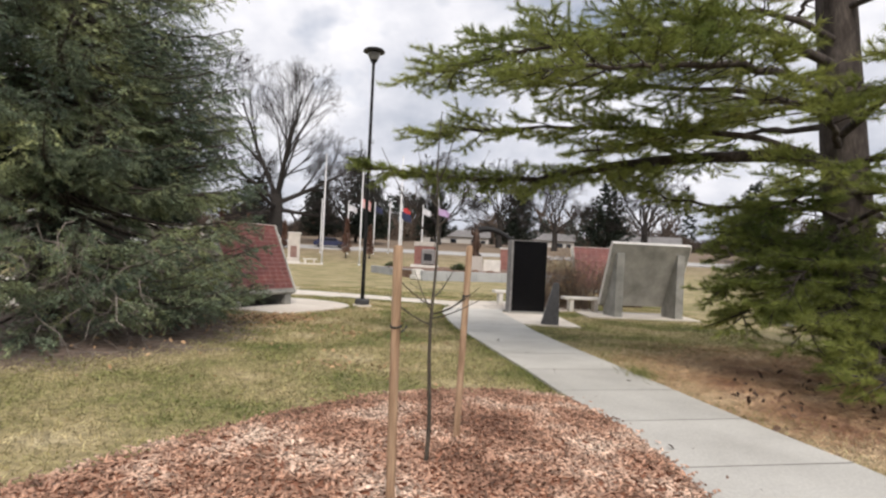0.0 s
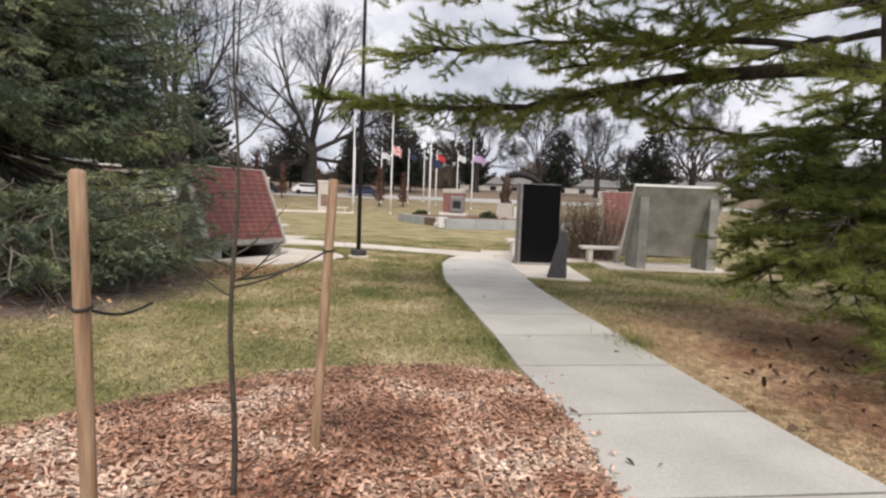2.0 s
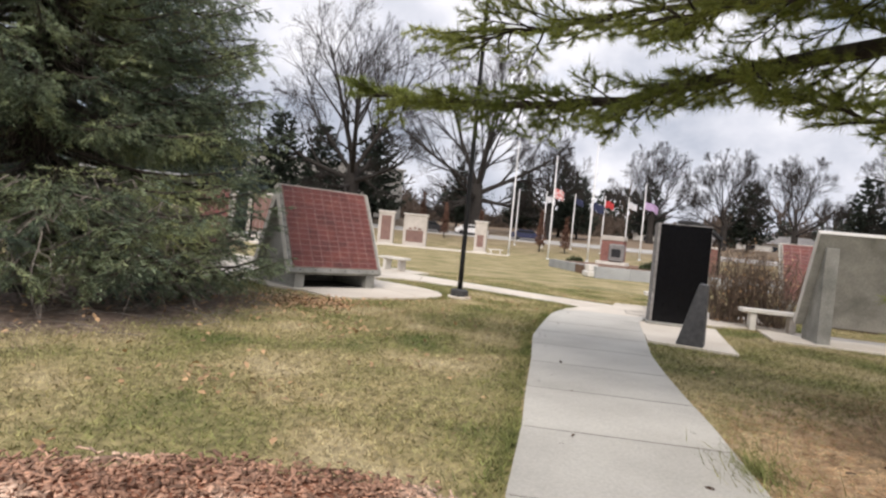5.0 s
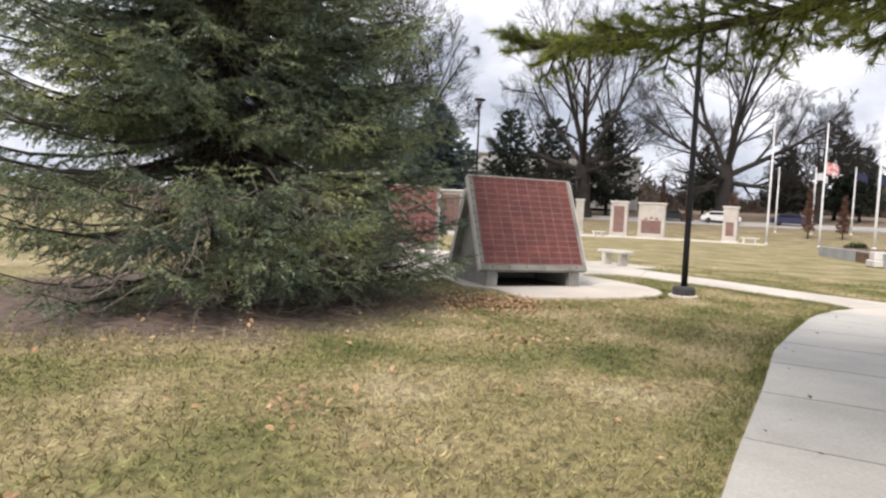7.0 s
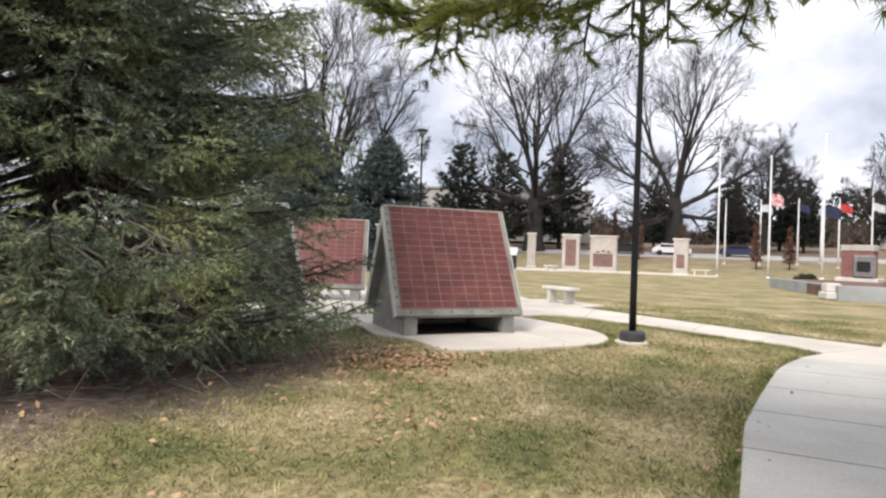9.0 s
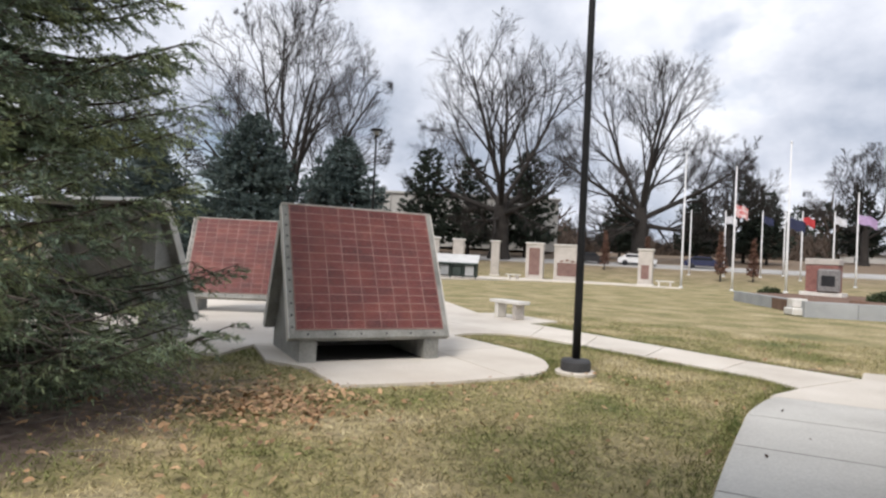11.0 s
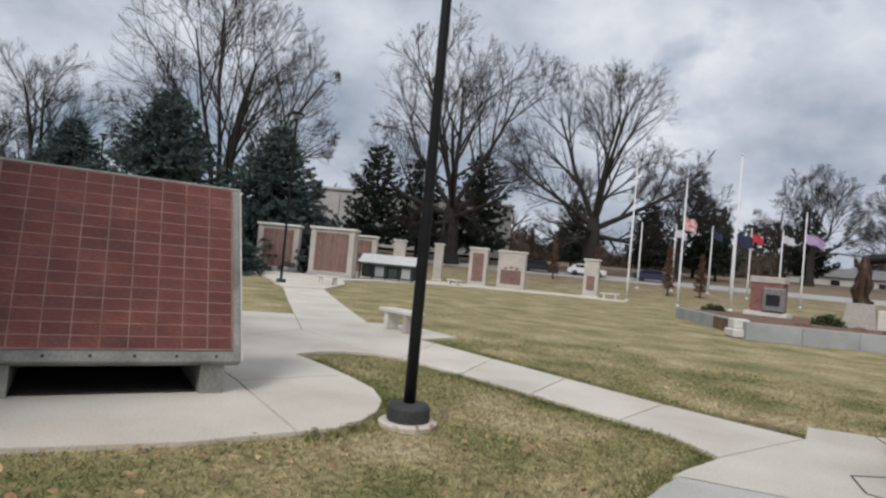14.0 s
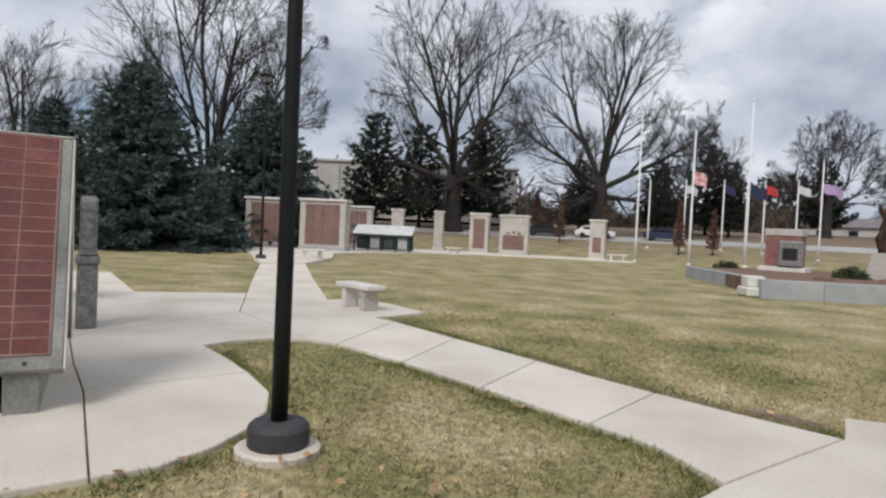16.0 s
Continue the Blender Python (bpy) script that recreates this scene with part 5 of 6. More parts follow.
    for i in range(18):
        z = 4.6 + 13.5 * (i / 18) ** 1.1
        az = i * 2.4 + 0.4
        reach = 5.6 * (1 - z / 20) + 0.6
        if z < 6 and math.pi * 0.75 < (az % (2 * math.pi)) < math.pi * 1.6:
            continue
        p0 = np.array([px, py, z])
        d = np.array([math.cos(az), math.sin(az), 0])
        limb([p0, p0 + d * reach * 0.4 + [0, 0, 0.25], p0 + d * reach * 0.75 + [0, 0, 0.35], p0 + d * reach + [0, 0, 0.3]], 0.06, 0.3, 0.45, 1.1)
    tagged(part("twig_work", limbs.mesh("twig_work", BARK), None, tree), "dark fine twigs", kind="stuff")
    V, F = needles(np.concatenate(NP), np.concatenate(ND), 0.118, 0.0075, rng)
    tagged(part("needles", mesh_tris("needles", V, F, PINE), None, tree), "long yellow-green pine needles in tufts", kind="stuff")


white_pine()


# ---- leafless trees ----
def bare_tree(height, seed, spread=1.1, trunk=0.26, levels=5, forks=5, r0=0.5, twig=1.0, stems=7, wide=None):
    """Trunk and crown: limbs leave the trunk at wide angles, turn upwards and break into fine twigs."""
    rng = np.random.default_rng(seed)
    T, C = Tubes(), Tubes()
    tips = []

    wide = wide or height
    mid, half = height * 0.56, height * 0.54

    def outside(q):
        return math.hypot(q[0], q[1]) ** 2 / wide ** 2 + (q[2] - mid) ** 2 / half ** 2 > 1

    def grow(p, d, ln, r_, lev):
        # the crown keeps within a rounded outline
        if lev > 1 and outside(p):
            return
        for _ in range(7):
            if not outside(np.asarray(p) + np.asarray(d) * ln):
                break
            ln *= 0.80
        k = 7 if lev == 1 else (5 if lev == 2 else (4 if lev == 3 else (3 if lev == 4 else 2)))
        if lev >= levels:
            tips.append((np.array(p, float), np.array(d, float), ln))
            return
        q = [np.array(p, float)]
        dd = np.array(d, float)
        for i in range(1, k):
            dd = unit(dd + rng.normal(0, 0.035 + 0.013 * lev, 3) + np.array([0, 0, 0.045 if lev == 1 else 0.035]))
            q.append(q[-1] + dd * ln / (k - 1))
        q = np.array(q)
        end = max(r_ * 0.26, 0.02)
        C.add(q, r_ + (end - r_) * np.linspace(0, 1, k), 7 if lev == 1 else (5 if lev == 2 else 3))
        m = forks + (2 if lev == levels - 1 else (1 if lev == 1 else 0))
        for i in range(m):
            u = 0.22 + 0.78 * (i + rng.uniform(0.1, 0.9)) / m
            j = min(k - 2, int(u * (k - 1)))
            o = q[j] + (q[j + 1] - q[j]) * (u * (k - 1) - j)
            t = unit(q[j + 1] - q[j])
            lat = unit(np.cross(t, rng.normal(size=3)))
            nd = unit(t * rng.uniform(0.8, 1.1) + lat * rng.uniform(0.46, 0.88) + np.array([0, 0, 0.06]))
            grow(o, nd, ln * rng.uniform(0.46, 0.70) * (1.25 - 0.6 * u), max(0.026 * twig, (r_ + (end - r_) * u) * 0.64), lev + 1)

    th = height * trunk
    zs = np.linspace(0, 1, 6)
    T.add(np.stack([0.1 * np.sin(zs * 2 + seed), 0.1 * np.cos(zs * 1.5), zs * th * 1.08 - 0.25], 1), r0 * np.array([1.5, 1.15, 1.02, 0.95, 0.88, 0.7]), 14)
    for i in range(stems):
        az = 2.4 * i + rng.normal(0, 0.25)
        tilt = spread * (0.10 + 0.95 * i / (stems - 1))
        d = np.array([math.sin(tilt) * math.cos(az), math.sin(tilt) * math.sin(az), math.cos(tilt)])
        zz = th * (1.02 - 0.30 * i / (stems - 1)) - 0.2
        grow((0.1 * math.sin(2 + seed), 0.07, zz), d, (height - zz) * (1.0 - 0.28 * (tilt / 1.2)) * rng.uniform(0.80, 0.92), r0 * rng.uniform(0.30, 0.40), 1)
    k = 3 if levels > 3 else 1
    P, D, ln = (np.repeat(np.array([t[i] for t in tips]), k, axis=0) for i in range(3))
    u = rng.uniform(0, 0.7, (len(P), 1))
    V, F = needles(P + D * ln[:, None] * u, unit(D + rng.normal(0, 0.22, P.shape) + [0, 0, 0.10]), np.maximum(ln, 0.5) * 0.7, 0.021 * twig, rng)
    C.V.append(V)
    C.F.append(F + C.n)
    C.n += len(V)
    return T, C


elms = []
for x, y, a, h, sp, tr, r0, seed, st, lb in ((-47.7, 46.7, 0, 24.0, 1.10, 0.15, 0.85, 41, 10, "large leafless tree with many upswept limbs"),
                                             (-27.4, 84.7, 40, 25.0, 1.85, 0.27, 0.95, 57, 10, "large leafless tree with a broad rounded crown"),
                                             (-6.3, 110.0, 10, 15.0, 1.25, 0.32, 0.50, 73, 7, "leafless tree with an open crown")):
    t = thing("bare_tree", x, y, float(rise(x, y)), a, label=lb, category="tree", group="leafless trees")
    T, C = bare_tree(h, seed, sp, tr, 5, 5, r0, 0.95, st, h * (0.43 if x < -40 else 0.52))
    part("trunk", T.mesh("trunk", FARBARK), None, t)
    tagged(part("crown", C.mesh("crown", FARBARK), None, t), "bare limbs and fine twigs", kind="stuff")
    elms.append(t)
for src, x, y, s, a in ((1, -40.8, 74.0, 1.10, 120), (1, -61.0, 37.0, 0.64, 200), (2, 4.5, 108, 0.95, 80), (2, 13.5, 105, 0.9, 200), (2, -19, 92, 0.9, 150), (2, -68, 34, 0.8, 30), (2, 26, 96, 1.0, 140)):
    c = copy_thing(elms[src], pose(x, y, float(rise(x, y)), 0, 0, a))
    c.scale = (s, s, s)


# ---- woods on the rise beyond the road ----
def woods():
    rng = np.random.default_rng(99)
    T, C = bare_tree(9.0, 5, 0.9, 0.22, 3, 3, 0.20, 7.0, 5)
    BV, BF = np.concatenate(T.V + C.V), np.concatenate(T.F + [f_ + T.n for f_ in C.F])
    VS, FS, n = [], [], 0
    for i in range(76):
        az = rng.uniform(radians(20), radians(150))
        d = rng.uniform(116, 170)
        x, y = 1 + d * math.cos(az), 15 + d * math.sin(az)
        s, a = rng.uniform(0.75, 1.35), rng.uniform(0, 6.28)
        R = np.array([[math.cos(a), -math.sin(a), 0], [math.sin(a), math.cos(a), 0], [0, 0, 1]])
        VS.append(BV @ R.T * s + np.array([x, y, float(rise(x, y)) - 0.1]))
        FS.append(BF + n)
        n += len(BV)
    tagged(new("far_woods", mesh_tris("far_woods", np.concatenate(VS), np.concatenate(FS), WOODBARK)), "brown leafless woods in the distance", "woods", kind="stuff")
    n = 72000
    az, d = rng.uniform(radians(22), radians(150), n), rng.uniform(142, 172, n)
    # nearer on both sides of the houses
    near = (rng.uniform(0, 1, n) < 0.55) & ((az > radians(97)) | (az < radians(66)))
    d = np.where(near, d - 34, d)
    x, y = 1 + d * np.cos(az), 15 + d * np.sin(az)
    tall = 2.2 + 2.6 * np.sin(az * 23) ** 2 + 1.4 * np.sin(az * 61 + 1)
    P = np.stack([x, y, np.array(rise(x, y)) + tall * rng.uniform(-0.1, 1, n) ** 1.0], 1)
    BV2, BF2 = needles(P, unit(np.stack([rng.normal(0, 0.45, n), rng.normal(0, 0.45, n), rng.uniform(0.4, 1, n)], 1)), 2.2, 0.20, rng)
    tagged(new("far_brush", mesh_tris("far_brush", BV2, BF2, WOODBARK)), "dense brown leafless brush under the distant woods", "woods", kind="stuff")
    tb, dd, V0, F0 = conifer_parts(9.0, 3.0, 61, 40, 1.0, 9, 0.8, 0.35, droop=0.05, low=0.3, power=0.6, wood=False)
    VS, FS, n = [], [], 0
    for i in range(45):
        az = rng.uniform(radians(25), radians(150))
        d = rng.uniform(118, 175)
        x, y = 1 + d * math.cos(az), 15 + d * math.sin(az)
        s, a = rng.uniform(0.7, 1.4), rng.uniform(0, 6.28)
        R = np.array([[math.cos(a), -math.sin(a), 0], [math.sin(a), math.cos(a), 0], [0, 0, 1]])
        VS.append(V0 @ R.T * s + np.array([x, y, float(rise(x, y)) - 0.1]))
        FS.append(F0 + n)
        n += len(V0)
    tagged(new("far_evergreens", mesh_tris("far_evergreens", np.concatenate(VS), np.concatenate(FS), DARKPINE)), "dark evergreens among the distant woods", "woods", kind="stuff")


woods()


# ---- hedge and small shrubs ----
def twiggy_shrub(x, y, w, d, h, seed, mat, label, leaves=0):
    rng = np.random.default_rng(seed)
    s = thing("shrub", x, y, 0, 0, label=label, category="shrub")
    T = Tubes()
    tips = []
    for i in range(int(90 * w)):
        bx, by = rng.uniform(-w / 2, w / 2) * 0.7, rng.uniform(-d / 2, d / 2) * 0.6
        p = np.array([bx, by, -0.03])
        dd = unit(np.array([rng.normal(0, 0.30), rng.normal(0, 0.30), 1.0]))
        ln = h * rng.uniform(0.7, 1.02)
        pts = [p]
        for k in range(4):
            dd = unit(dd + rng.normal(0, 0.16, 3) + [0, 0, 0.1])
            pts.append(pts[-1] + dd * ln / 4)
        T.add(pts, np.linspace(0.013, 0.004, 5), 4)
        for k in range(9):
            j = rng.integers(1, 5)
            q = pts[j]
            e = q + unit(rng.normal(0, 1, 3) + [0, 0, 0.6]) * rng.uniform(0.15, 0.42)
            T.add([q, (q + e) / 2 + rng.normal(0, 0.02, 3), e], [0.006, 0.0045, 0.003], 3)
            tips.append(e)
    part("stem_work", T.mesh("stem_work", mat), None, s)
    if leaves:
        tips = np.array(tips)
        P = tips[rng.integers(0, len(tips), leaves)] + rng.normal(0, 0.05, (leaves, 3))
        V, F = needles(P, unit(rng.normal(0, 1, (leaves, 3))), 0.06, 0.04, rng)
        tagged(part("dry_leaves", mesh_tris("dry_leaves", V, F, LEAF), None, s), "few dry brown leaves", kind="stuff")


twiggy_shrub(4.0, 20.9, 2.3, 1.1, 1.75, 12, SHRUB, "brown leafless hedge shrub behind the granite slab", 700)
twiggy_shrub(6.3, 23.2, 2.0, 1.1, 1.5, 13, SHRUB, "brown leafless hedge shrub behind the memorial walls", 500)


def low_evergreen(x, y, z, r_, seed, label):
    rng = np.random.default_rng(seed)
    n = 900
    D = unit(rng.normal(0, 1, (n, 3)) * [1, 1, 0.7] + [0, 0, 0.45])
    P = D * rng.uniform(0.45, 1.0, (n, 1)) * [r_, r_, r_ * 0.75]
    P[:, 2] = np.abs(P[:, 2])
    V, F = needles(P, unit(D + rng.normal(0, 0.4, (n, 3))), 0.16, 0.07, rng)
    s = thing("evergreen_shrub", x, y, z, 0, label=label, category="shrub")
    T = Tubes()
    for i in range(10):
        T.add([(0, 0, -0.05), tuple(P[i] * 0.5), tuple(P[i] * 0.9)], [0.02, 0.012, 0.006], 4)
    part("stem_work", T.mesh("stem_work", TWIG), None, s)
    tagged(part("leaves", mesh_tris("leaves", V, F, EVERSHRUB), None, s), "dull green leaves", kind="stuff")


low_evergreen(-5.5, 47.6, 0.3, 0.62, 1, "low dark evergreen shrub at the planter wall")
low_evergreen(-0.3, 44.4, 0.44, 0.62, 2, "rounded green shrub in the raised bed")

# ---- road, building, houses ----
def strip(name, az0, az1, d0, d1, mat, lift, label, category):
    V, F = [], []
    n = 60
    for i in range(n + 1):
        a = radians(az0 + (az1 - az0) * i / n)
        for d in (d0, d1):
            x, y = 1 + d * math.cos(a), 15 + d * math.sin(a)
            V += [(x, y, float(rise(x, y)) + lift), (x, y, float(rise(x, y)) - 0.2)]
    for i in range(n):
        a = 4 * i
        F += [(a, a + 2, a + 6, a + 4), (a, a + 4, a + 5, a + 1), (a + 2, a + 3, a + 7, a + 6)]
    tagged(new(name, mesh_of(name, V, F, mat)), label, category, kind="structure")


strip("road", 20, 150, 70, 75.5, ASPHALT, 0.10, "pale road crossing beyond the memorial lawn", "road")


def long_building(x, y, z, turn, w, d, h, label, bays, storeys=1, roof=SHINGLE, wall=BUILDING):
    b = thing("building", x, y, z, turn, label=label, category="building")
    part("wall", box(w, d, h, (0, 0, -0.5), 0.02), wall, b)
    part("roof", box(w + 0.6, d + 0.6, 0.35, (0, 0, h - 0.5), 0.05), roof, b)
    for k in range(bays):
        wx = -w / 2 + w * (k + 0.5) / bays
        for s in range(storeys):
            wz = 0.9 + s * h / storeys * 0.9
            win = part("window", box(w / bays * 0.36, 0.10, 1.5, (0, 0, 0), 0.01), BLACKTRIM, b, m=pose(wx, -d / 2 - 0.02, wz))
            for q in (-1, 1):
                part("pane", box(w / bays * 0.15, 0.03, 1.32, (q * w / bays * 0.082, -0.055, 0.09), 0.003), DARKGLASS, win)
        part("pilaster", box(0.45, 0.25, h - 0.4, (-w / 2 + w * k / bays, -d / 2 - 0.08, -0.4), 0.02), wall, b)
    return b


long_building(-58.5, 89.0, 3.6, 39, 28.5, 14, 7.6, "long pale two-storey building behind evergreens", 9, 1, BUILDING)


def house(x, y, turn, w, label):
    z = float(rise(x, y)) - 1.3
    b = thing("house", x, y, z, turn, label=label, category="house", group="distant houses")
    part("wall", box(w, 7, 3.0, (0, 0, -0.3), 0.02), BUILDING, b)
    bm = prism([(-4.0, 2.65), (4.0, 2.65), (0, 4.3)], -w / 2 - 0.4, w / 2 + 0.4)
    bmesh.ops.transform(bm, matrix=Matrix(((0, 0, 1, 0), (1, 0, 0, 0), (0, 1, 0, 0), (0, 0, 0, 1))), verts=bm.verts)
    bmesh.ops.recalc_face_normals(bm, faces=bm.faces[:])
    part("roof", bm, SHINGLE, b)
    for k in range(3):
        part("window", box(1.3, 0.1, 1.2, (-w / 2 + w * (k + 0.6) / 3.3, -3.53, 0.9), 0.01), DARKGLASS, b)
    part("door", box(1.0, 0.1, 2.1, (w * 0.42, -3.53, -0.1), 0.01), BLACKTRIM, b)


house(-4.5, 140, 0, 15, "white single-storey house with a grey roof")
house(14.5, 138, -5, 14, "white single-storey house beyond the road")
house(34, 128, -14, 14, "white single-storey house among trees")


def rusty_tree(x, y, h, seed):
    rng = np.random.default_rng(seed)
    s = thing("small_tree", x, y, float(rise(x, y)), 0, label="slim young tree holding rust-brown leaves", category="tree", group="rusty young trees")
    part("trunk", trunk_mesh(h, 0.07, seed, sides=6).mesh("trunk", FARBARK), None, s)
    n = 700
    q = rng.uniform(0.15, 1, n)
    a = rng.uniform(0, 6.28, n)
    r_ = 0.16 * h * (1 - q) ** 0.7 * rng.uniform(0.3, 1, n)
    P = np.stack([r_ * np.cos(a), r_ * np.sin(a), q * h], 1)
    V, F = needles(P, unit(rng.normal(0, 1, (n, 3))), 0.28, 0.14, rng)
    tagged(part("leaves", mesh_tris("leaves", V, F, RUST), None, s), "rust-brown leaves", kind="stuff")


for k, (x, y, h) in enumerate(((-27.0, 74.0, 4.2), (-24.0, 78.5, 3.6), (-14.5, 72.0, 4.6), (-12.0, 73.5, 4.0), (-33.0, 80.0, 5.0))):
    rusty_tree(x, y, h, 80 + k)


def parked_car(x, y, turn, mat, label):
    c = thing("car", x, y, float(rise(x, y)), turn, label=label, category="car", group="distant parked cars")
    bm = prism([(-2.2, 0.35), (2.2, 0.35), (2.2, 0.85), (1.3, 0.95), (0.7, 1.42), (-1.1, 1.45), (-1.9, 0.98), (-2.2, 0.9)], -0.88, 0.88)
    bmesh.ops.transform(bm, matrix=Matrix(((1, 0, 0, 0), (0, 0, 1, 0), (0, 1, 0, 0), (0, 0, 0, 1))), verts=bm.verts)
    bmesh.ops.recalc_face_normals(bm, faces=bm.faces[:])
    bmesh.ops.bevel(bm, geom=bm.edges[:], offset=0.06, segments=2, affect="EDGES")
    part("body", bm, mat, c)
    part("side_window", box(2.2, 1.79, 0.36, (-0.2, 0, 0.98), 0.05), DARKGLASS, c)
    for wx in (-1.35, 1.35):
        for wy in (-0.82, 0.82):
            part("wheel", lathe([(0.32, -0.1), (0.33, 0.0), (0.32, 0.1)], 14), BLACKTRIM, c, m=pose(wx, wy, 0.33, 90, 0, 0))


for x, y, t, mt, lb in ((-31.5, 79.5, 25, BLACKTRIM, "dark car parked by the distant road"), (-26.5, 82.0, 20, WHITEPAINT, "white car parked by the distant road"), (-19.5, 84.5, 14, NAVY, "dark blue car parked by the distant road")):
    parked_car(x, y, t, mt, lb)

# ---- grass, leaves and litter ----
def scatter():
    rng = np.random.default_rng(17)
    n = 520000
    # denser beside the line walked
    y = rng.uniform(1.5, 27, n)
    x = rng.uniform(-9, 8, n)
    near = np.clip(1.35 - np.hypot(x - 1.2, np.maximum(0, np.abs(y - 9) - 7)) / 10.5, 0.05, 1)
    keep = rng.uniform(0, 1, n) < near
    for p in PAVED:
        keep &= ~inside(shrunk(p, -0.015), x, y)
    keep &= ~inside(mulch_outline, x, y)
    keep &= np.hypot((x + 6.3) / 3.4, (y - 10.8) / 3.9) > rng.uniform(0.75, 1.02, n)
    keep &= np.hypot((x - 6.2) / 3.1, (y - 9.3) / 4.1) > rng.uniform(0.6, 1.0, n)
    x, y = x[keep], y[keep]
    n = len(x)
    P = np.stack([x, y, np.full(n, -0.015)], 1)
    D = unit(np.stack([rng.normal(0, 0.75, n), rng.normal(0, 0.75, n), rng.uniform(0.35, 1.0, n)], 1))
    V, F = needles(P, D, 0.064, 0.0095, rng)
    tagged(new("grass", mesh_tris("grass", V, F, BLADES)), "short straw and green winter grass blades", "grass", kind="stuff")

    # lusher, longer grass leans over the paving's edges
    ex, ey = [], []
    west = [(b, a) for a, b in LEFT if 5.5 < a < 19.7]
    for line, side, k in ((west, 1, 4000), (NORTH, -1, 4500), (SOUTH[:-1], 1, 1800), ([(-2.57, 17.05), (-2.45, 17.4), (-2.5, 17.8), (-2.66, 18.2), (-2.95, 18.6), (-3.39, 18.96), (-4.12, 19.27), (-5.3, 19.62)], -1, 1800)):
        u = rng.uniform(0, 1, k)
        grid = np.array([along(line, q) for q in np.linspace(0, 1, 160)])
        gx, gy = np.interp(u, np.linspace(0, 1, 160), grid[:, 0]), np.interp(u, np.linspace(0, 1, 160), grid[:, 1])
        d = np.gradient(grid, axis=0)
        d /= np.linalg.norm(d, axis=1)[:, None]
        j = np.minimum(159, (u * 159).astype(int))
        away = np.abs(rng.normal(0, 0.11, k)) * (0.5 + np.abs(np.sin(gx * 2.1 + gy * 1.3))) + 0.012
        ex.append(gx - d[j, 1] * side * away); ey.append(gy + d[j, 0] * side * away)
    ex, ey = np.concatenate(ex), np.concatenate(ey)
    clear = np.ones(len(ex), bool)
    for p in PAVED:
        clear &= ~inside(shrunk(p, -0.008), ex, ey)
    clear &= ~inside(mulch_outline, ex, ey)
    ex, ey = ex[clear], ey[clear]
    n = len(ex)
    V, F = needles(np.stack([ex, ey, np.full(n, -0.012)], 1), unit(np.stack([rng.normal(0, 0.6, n), rng.normal(0, 0.6, n), rng.uniform(0.5, 1.0, n)], 1)), 0.075, 0.010, rng)
    tagged(new("edge_grass", mesh_tris("edge_grass", V, F, GREENBLADES)), "greener grass along the edges of the paths", "grass", kind="stuff")

    n = 420
    a, r_ = rng.uniform(0, 6.28, n), np.abs(rng.normal(0, 0.22, n))
    bx, by = 3.52 + r_ * np.cos(a) * 0.9, 9.55 + r_ * np.sin(a) * 1.9
    V, F = needles(np.stack([bx, by, np.full(n, 0.0)], 1), unit(np.stack([rng.normal(-0.45, 0.5, n), rng.normal(0, 0.6, n), rng.uniform(0.4, 1.0, n)], 1)), 0.19, 0.006, rng)
    tagged(new("grass_tuft", mesh_tris("grass_tuft", V, F, GREENBLADES)), "long grass tuft leaning over the footpath", "grass", kind="stuff")

    def leaves(name, x, y, size, mat, label, cat, flat=0.35, z0=0.04):
        n = len(x)
        a = rng.uniform(0, 6.28, n)
        u = np.stack([np.cos(a), np.sin(a), rng.normal(0, flat, n)], 1)
        w = unit(np.cross(u, np.array([0, 0, 1.0]) + rng.normal(0, flat, (n, 3))))
        s = (size * rng.uniform(0.6, 1.4, n))[:, None]
        C = np.stack([x, y, z0 + rng.uniform(0, 0.03, n)], 1)
        up = np.array([0, 0, 0.25]) * s
        V = np.stack([C - u * s, C - u * s * 0.3 + w * s * 0.6 + up, C + u * s * 0.5 + w * s * 0.4 + up, C + u * s * 1.1, C + u * s * 0.4 - w * s * 0.5 + up, C - u * s * 0.4 - w * s * 0.55 + up], 1).reshape(-1, 3)
        tri = np.array([(0, 5, 1), (1, 5, 4), (1, 4, 2), (2, 4, 3)])
        F = (tri[None] + 6 * np.arange(n)[:, None, None]).reshape(-1, 3)
        tagged(new(name, mesh_tris(name, V, F, mat)), label, cat, kind="stuff")

    def spot(cx, cy, sx, sy, k):
        return rng.normal(cx, sx, k), rng.normal(cy, sy, k)

    xs, ys = [], []
    for cx, cy, sx, sy, k in ((-3.40, 13.90, 0.42, 0.40, 700), (-3.2, 13.4, 0.8, 0.7, 260), (-0.6, 8.8, 0.35, 0.2, 60), (-1.3, 11.9, 0.4, 0.3, 50), (-1.6, 17.0, 1.2, 1.2, 110), (-2.0, 12.0, 2.2, 3.0, 170), (-0.5, 20.6, 1.5, 0.4, 40), (-4.6, 11.4, 0.9, 2.0, 200), (-2.8, 15.2, 0.5, 1.2, 60), (0.3, 10.0, 1.5, 2.5, 60), (-1.0, 24.0, 4.0, 2.0, 60)):
        a, b = spot(cx, cy, sx, sy, k)
        xs.append(a); ys.append(b)
    xs, ys = np.concatenate(xs), np.concatenate(ys)
    off = np.ones(len(xs), bool)
    for p in PAVED:
        off &= ~inside(p, xs, ys)
    xs, ys = xs[off], ys[off]
    leaves("fallen_leaves", xs, ys, 0.031, LEAF, "dry curled brown fallen leaves on the lawn", "fallen leaves")
    a, b = spot(5.5, 8.4, 0.7, 1.2, 110)
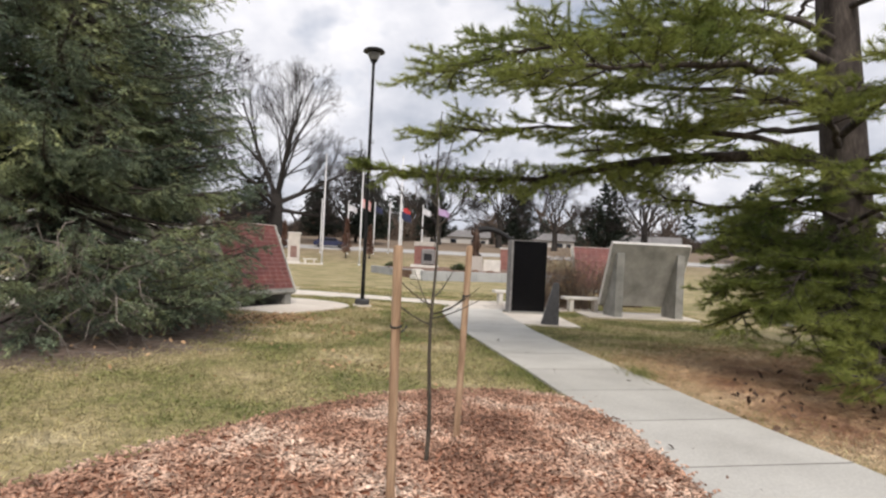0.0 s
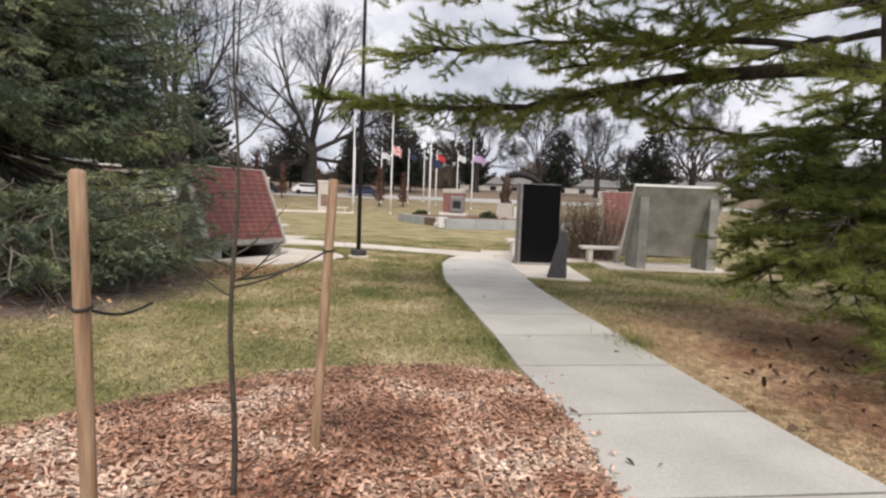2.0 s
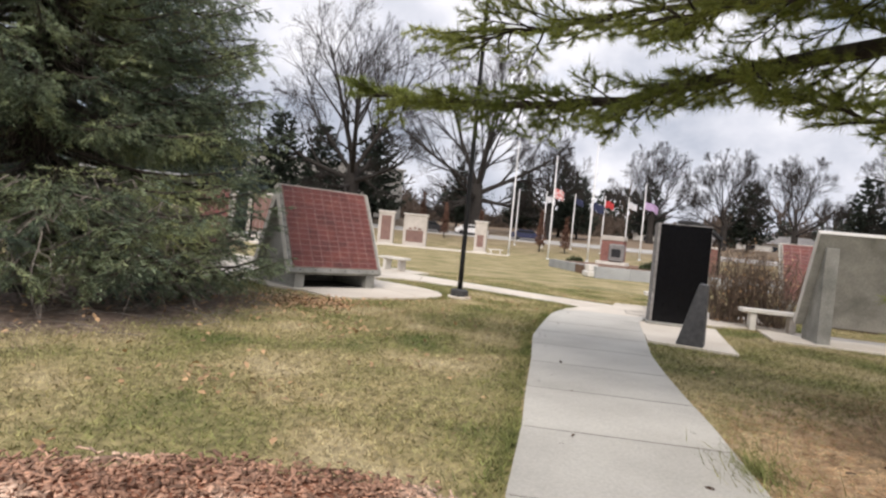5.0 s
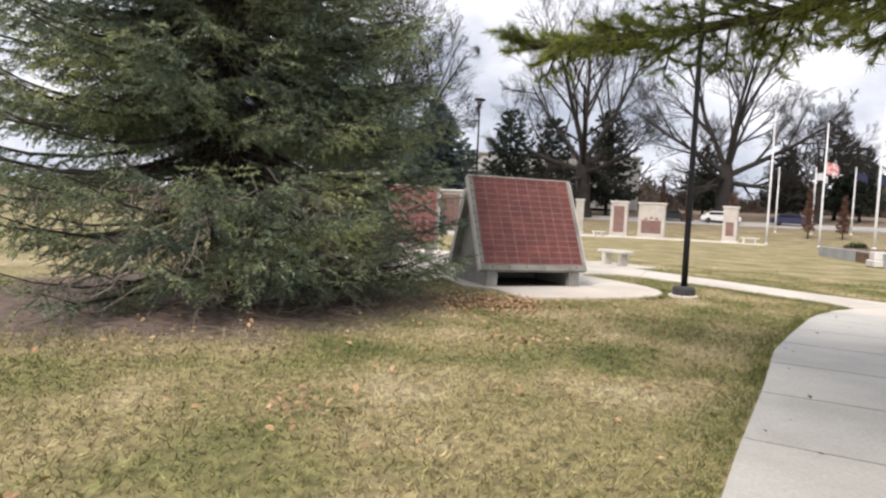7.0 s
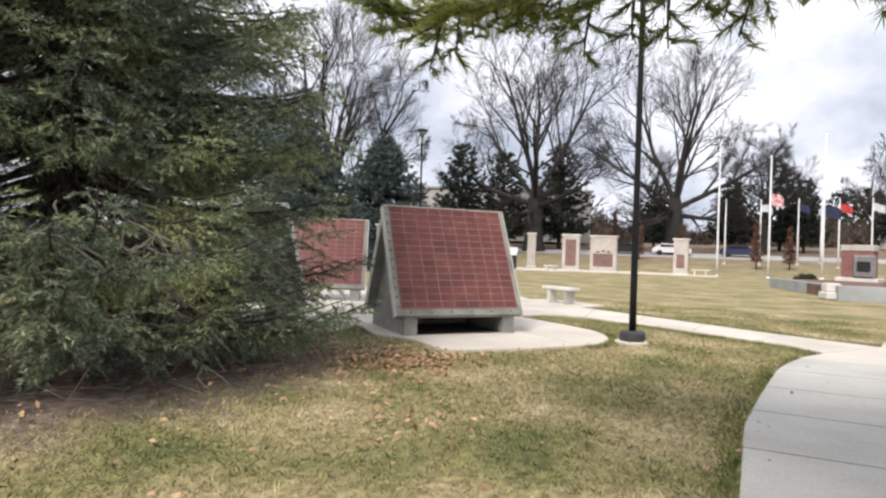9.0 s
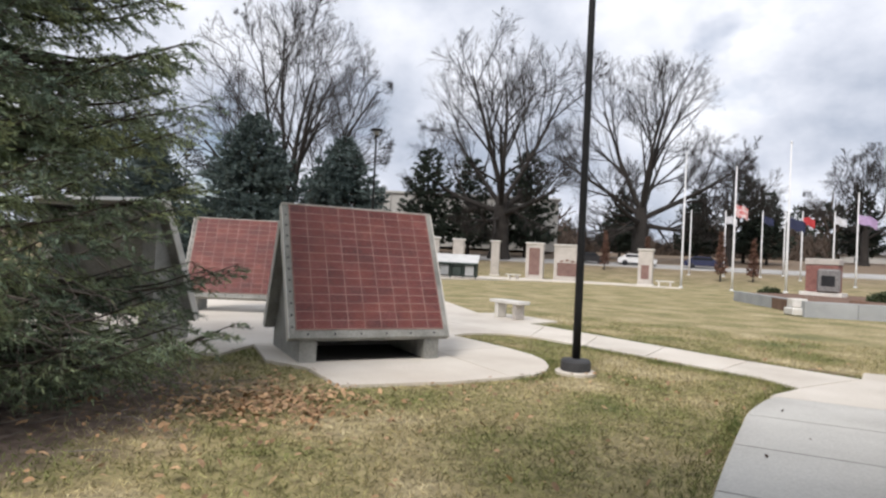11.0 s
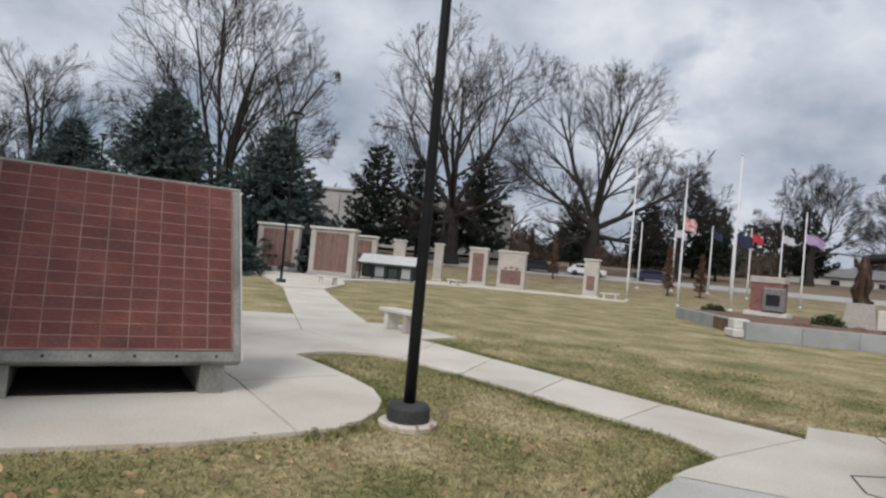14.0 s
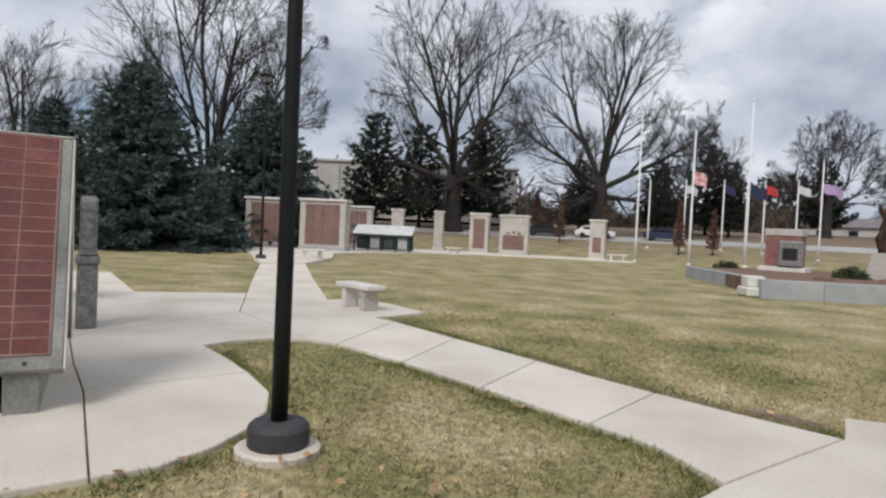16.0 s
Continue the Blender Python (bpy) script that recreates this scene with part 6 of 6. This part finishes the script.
    leaves("pine_cones", a, b, 0.036, CONE, "dark pine cones scattered under the pine", "pine cones", 0.6, 0.02)
    b = rng.uniform(5, 19, 18)
    a = np.array([edge(LEFT, q) + 0.08 for q in b]) + np.abs(rng.normal(0, 0.3, 18))
    leaves("path_litter", a, b, 0.022, CONE, "small dark leaf scraps on the path", "fallen leaves", 0.2, 0.034)
    # dead sticks and needles under the spruce
    T = Tubes()
    for i in range(420):
        r_, an = 3.6 * math.sqrt(rng.uniform()), rng.uniform(0, 6.28)
        p = np.array([-6.3 + r_ * math.cos(an), 10.9 + r_ * math.sin(an), rng.uniform(0.0, 0.05)])
        d = unit(np.array([rng.normal(), rng.normal(), rng.uniform(0, 0.25)])) * rng.uniform(0.15, 0.7)
        T.add([p, p + d * 0.5 + rng.normal(0, 0.02, 3), p + d], [0.006, 0.005, 0.003], 3)
    tagged(new("dead_sticks", T.mesh("dead_sticks", DEADTWIG)), "dead grey sticks on bare soil under the spruce", "sticks", kind="stuff")
    n = 110000
    x, y = rng.uniform(2.8, 9.5, n), rng.uniform(4.6, 13.5, n)
    keep = np.hypot((x - 6.1) / 3.2, (y - 9.2) / 4.2) < rng.uniform(0.6, 1.12, n)
    for p in PAVED:
        keep &= ~inside(p, x, y)
    x, y = x[keep], y[keep]
    n = len(x)
    P = np.stack([x, y, rng.uniform(-0.005, 0.012, n)], 1)
    V, F = needles(P, unit(np.stack([rng.normal(0, 1, n), rng.normal(0, 1, n), rng.uniform(0, 0.4, n)], 1)), 0.085, 0.005, rng)
    tagged(new("pine_straw", mesh_tris("pine_straw", V, F, STRAWN)), "orange-brown fallen pine needles", "pine needles", kind="stuff")


SOILPATCH = material("bare_soil_edge", [(0.16, 0.105, 0.075), (0.27, 0.19, 0.14)], 6, 0.95, bump=0.8, bump_scale=25, fine=0.35, fine_scale=30)
for line, wide in (([(0.70, 21.42), (0.0, 21.57), (-1.2, 21.86), (-2.6, 22.30)], 0.26), ([(0.74, 21.62), (0.45, 21.70), (0.05, 21.78)], 0.26), ([(-5.62, 19.66), (-4.6, 19.30), (-3.4, 18.85)], 0.10)):
    out_, back_ = [], []
    for k in range(25):
        x, y = along(line, k / 24)
        x2, y2 = along(line, min(1, k / 24 + 0.02))
        x1, y1 = along(line, max(0, k / 24 - 0.02))
        nx, ny = -(y2 - y1), x2 - x1
        l_ = math.hypot(nx, ny)
        w = wide * (0.6 + 0.8 * abs(noise.noise((x * 3, y * 3, 1)))) * math.sin(math.pi * (0.04 + 0.92 * k / 24)) ** 0.4
        out_.append((x - nx / l_ * w * 0.5, y - ny / l_ * w * 0.5))
        back_.append((x + nx / l_ * w * 0.5, y + ny / l_ * w * 0.5))
    tagged(part("soil_edge", prism(out_ + back_[::-1], -0.05, 0.014), SOILPATCH), "strip of bare brown soil along the path", "soil", kind="structure")
STRAWN = material("fallen_pine_needles", [(0.25, 0.135, 0.075), (0.50, 0.34, 0.20), (0.72, 0.57, 0.38)], 0.9, 0.9, fine=0.4, fine_scale=7, island=0.45)
scatter()
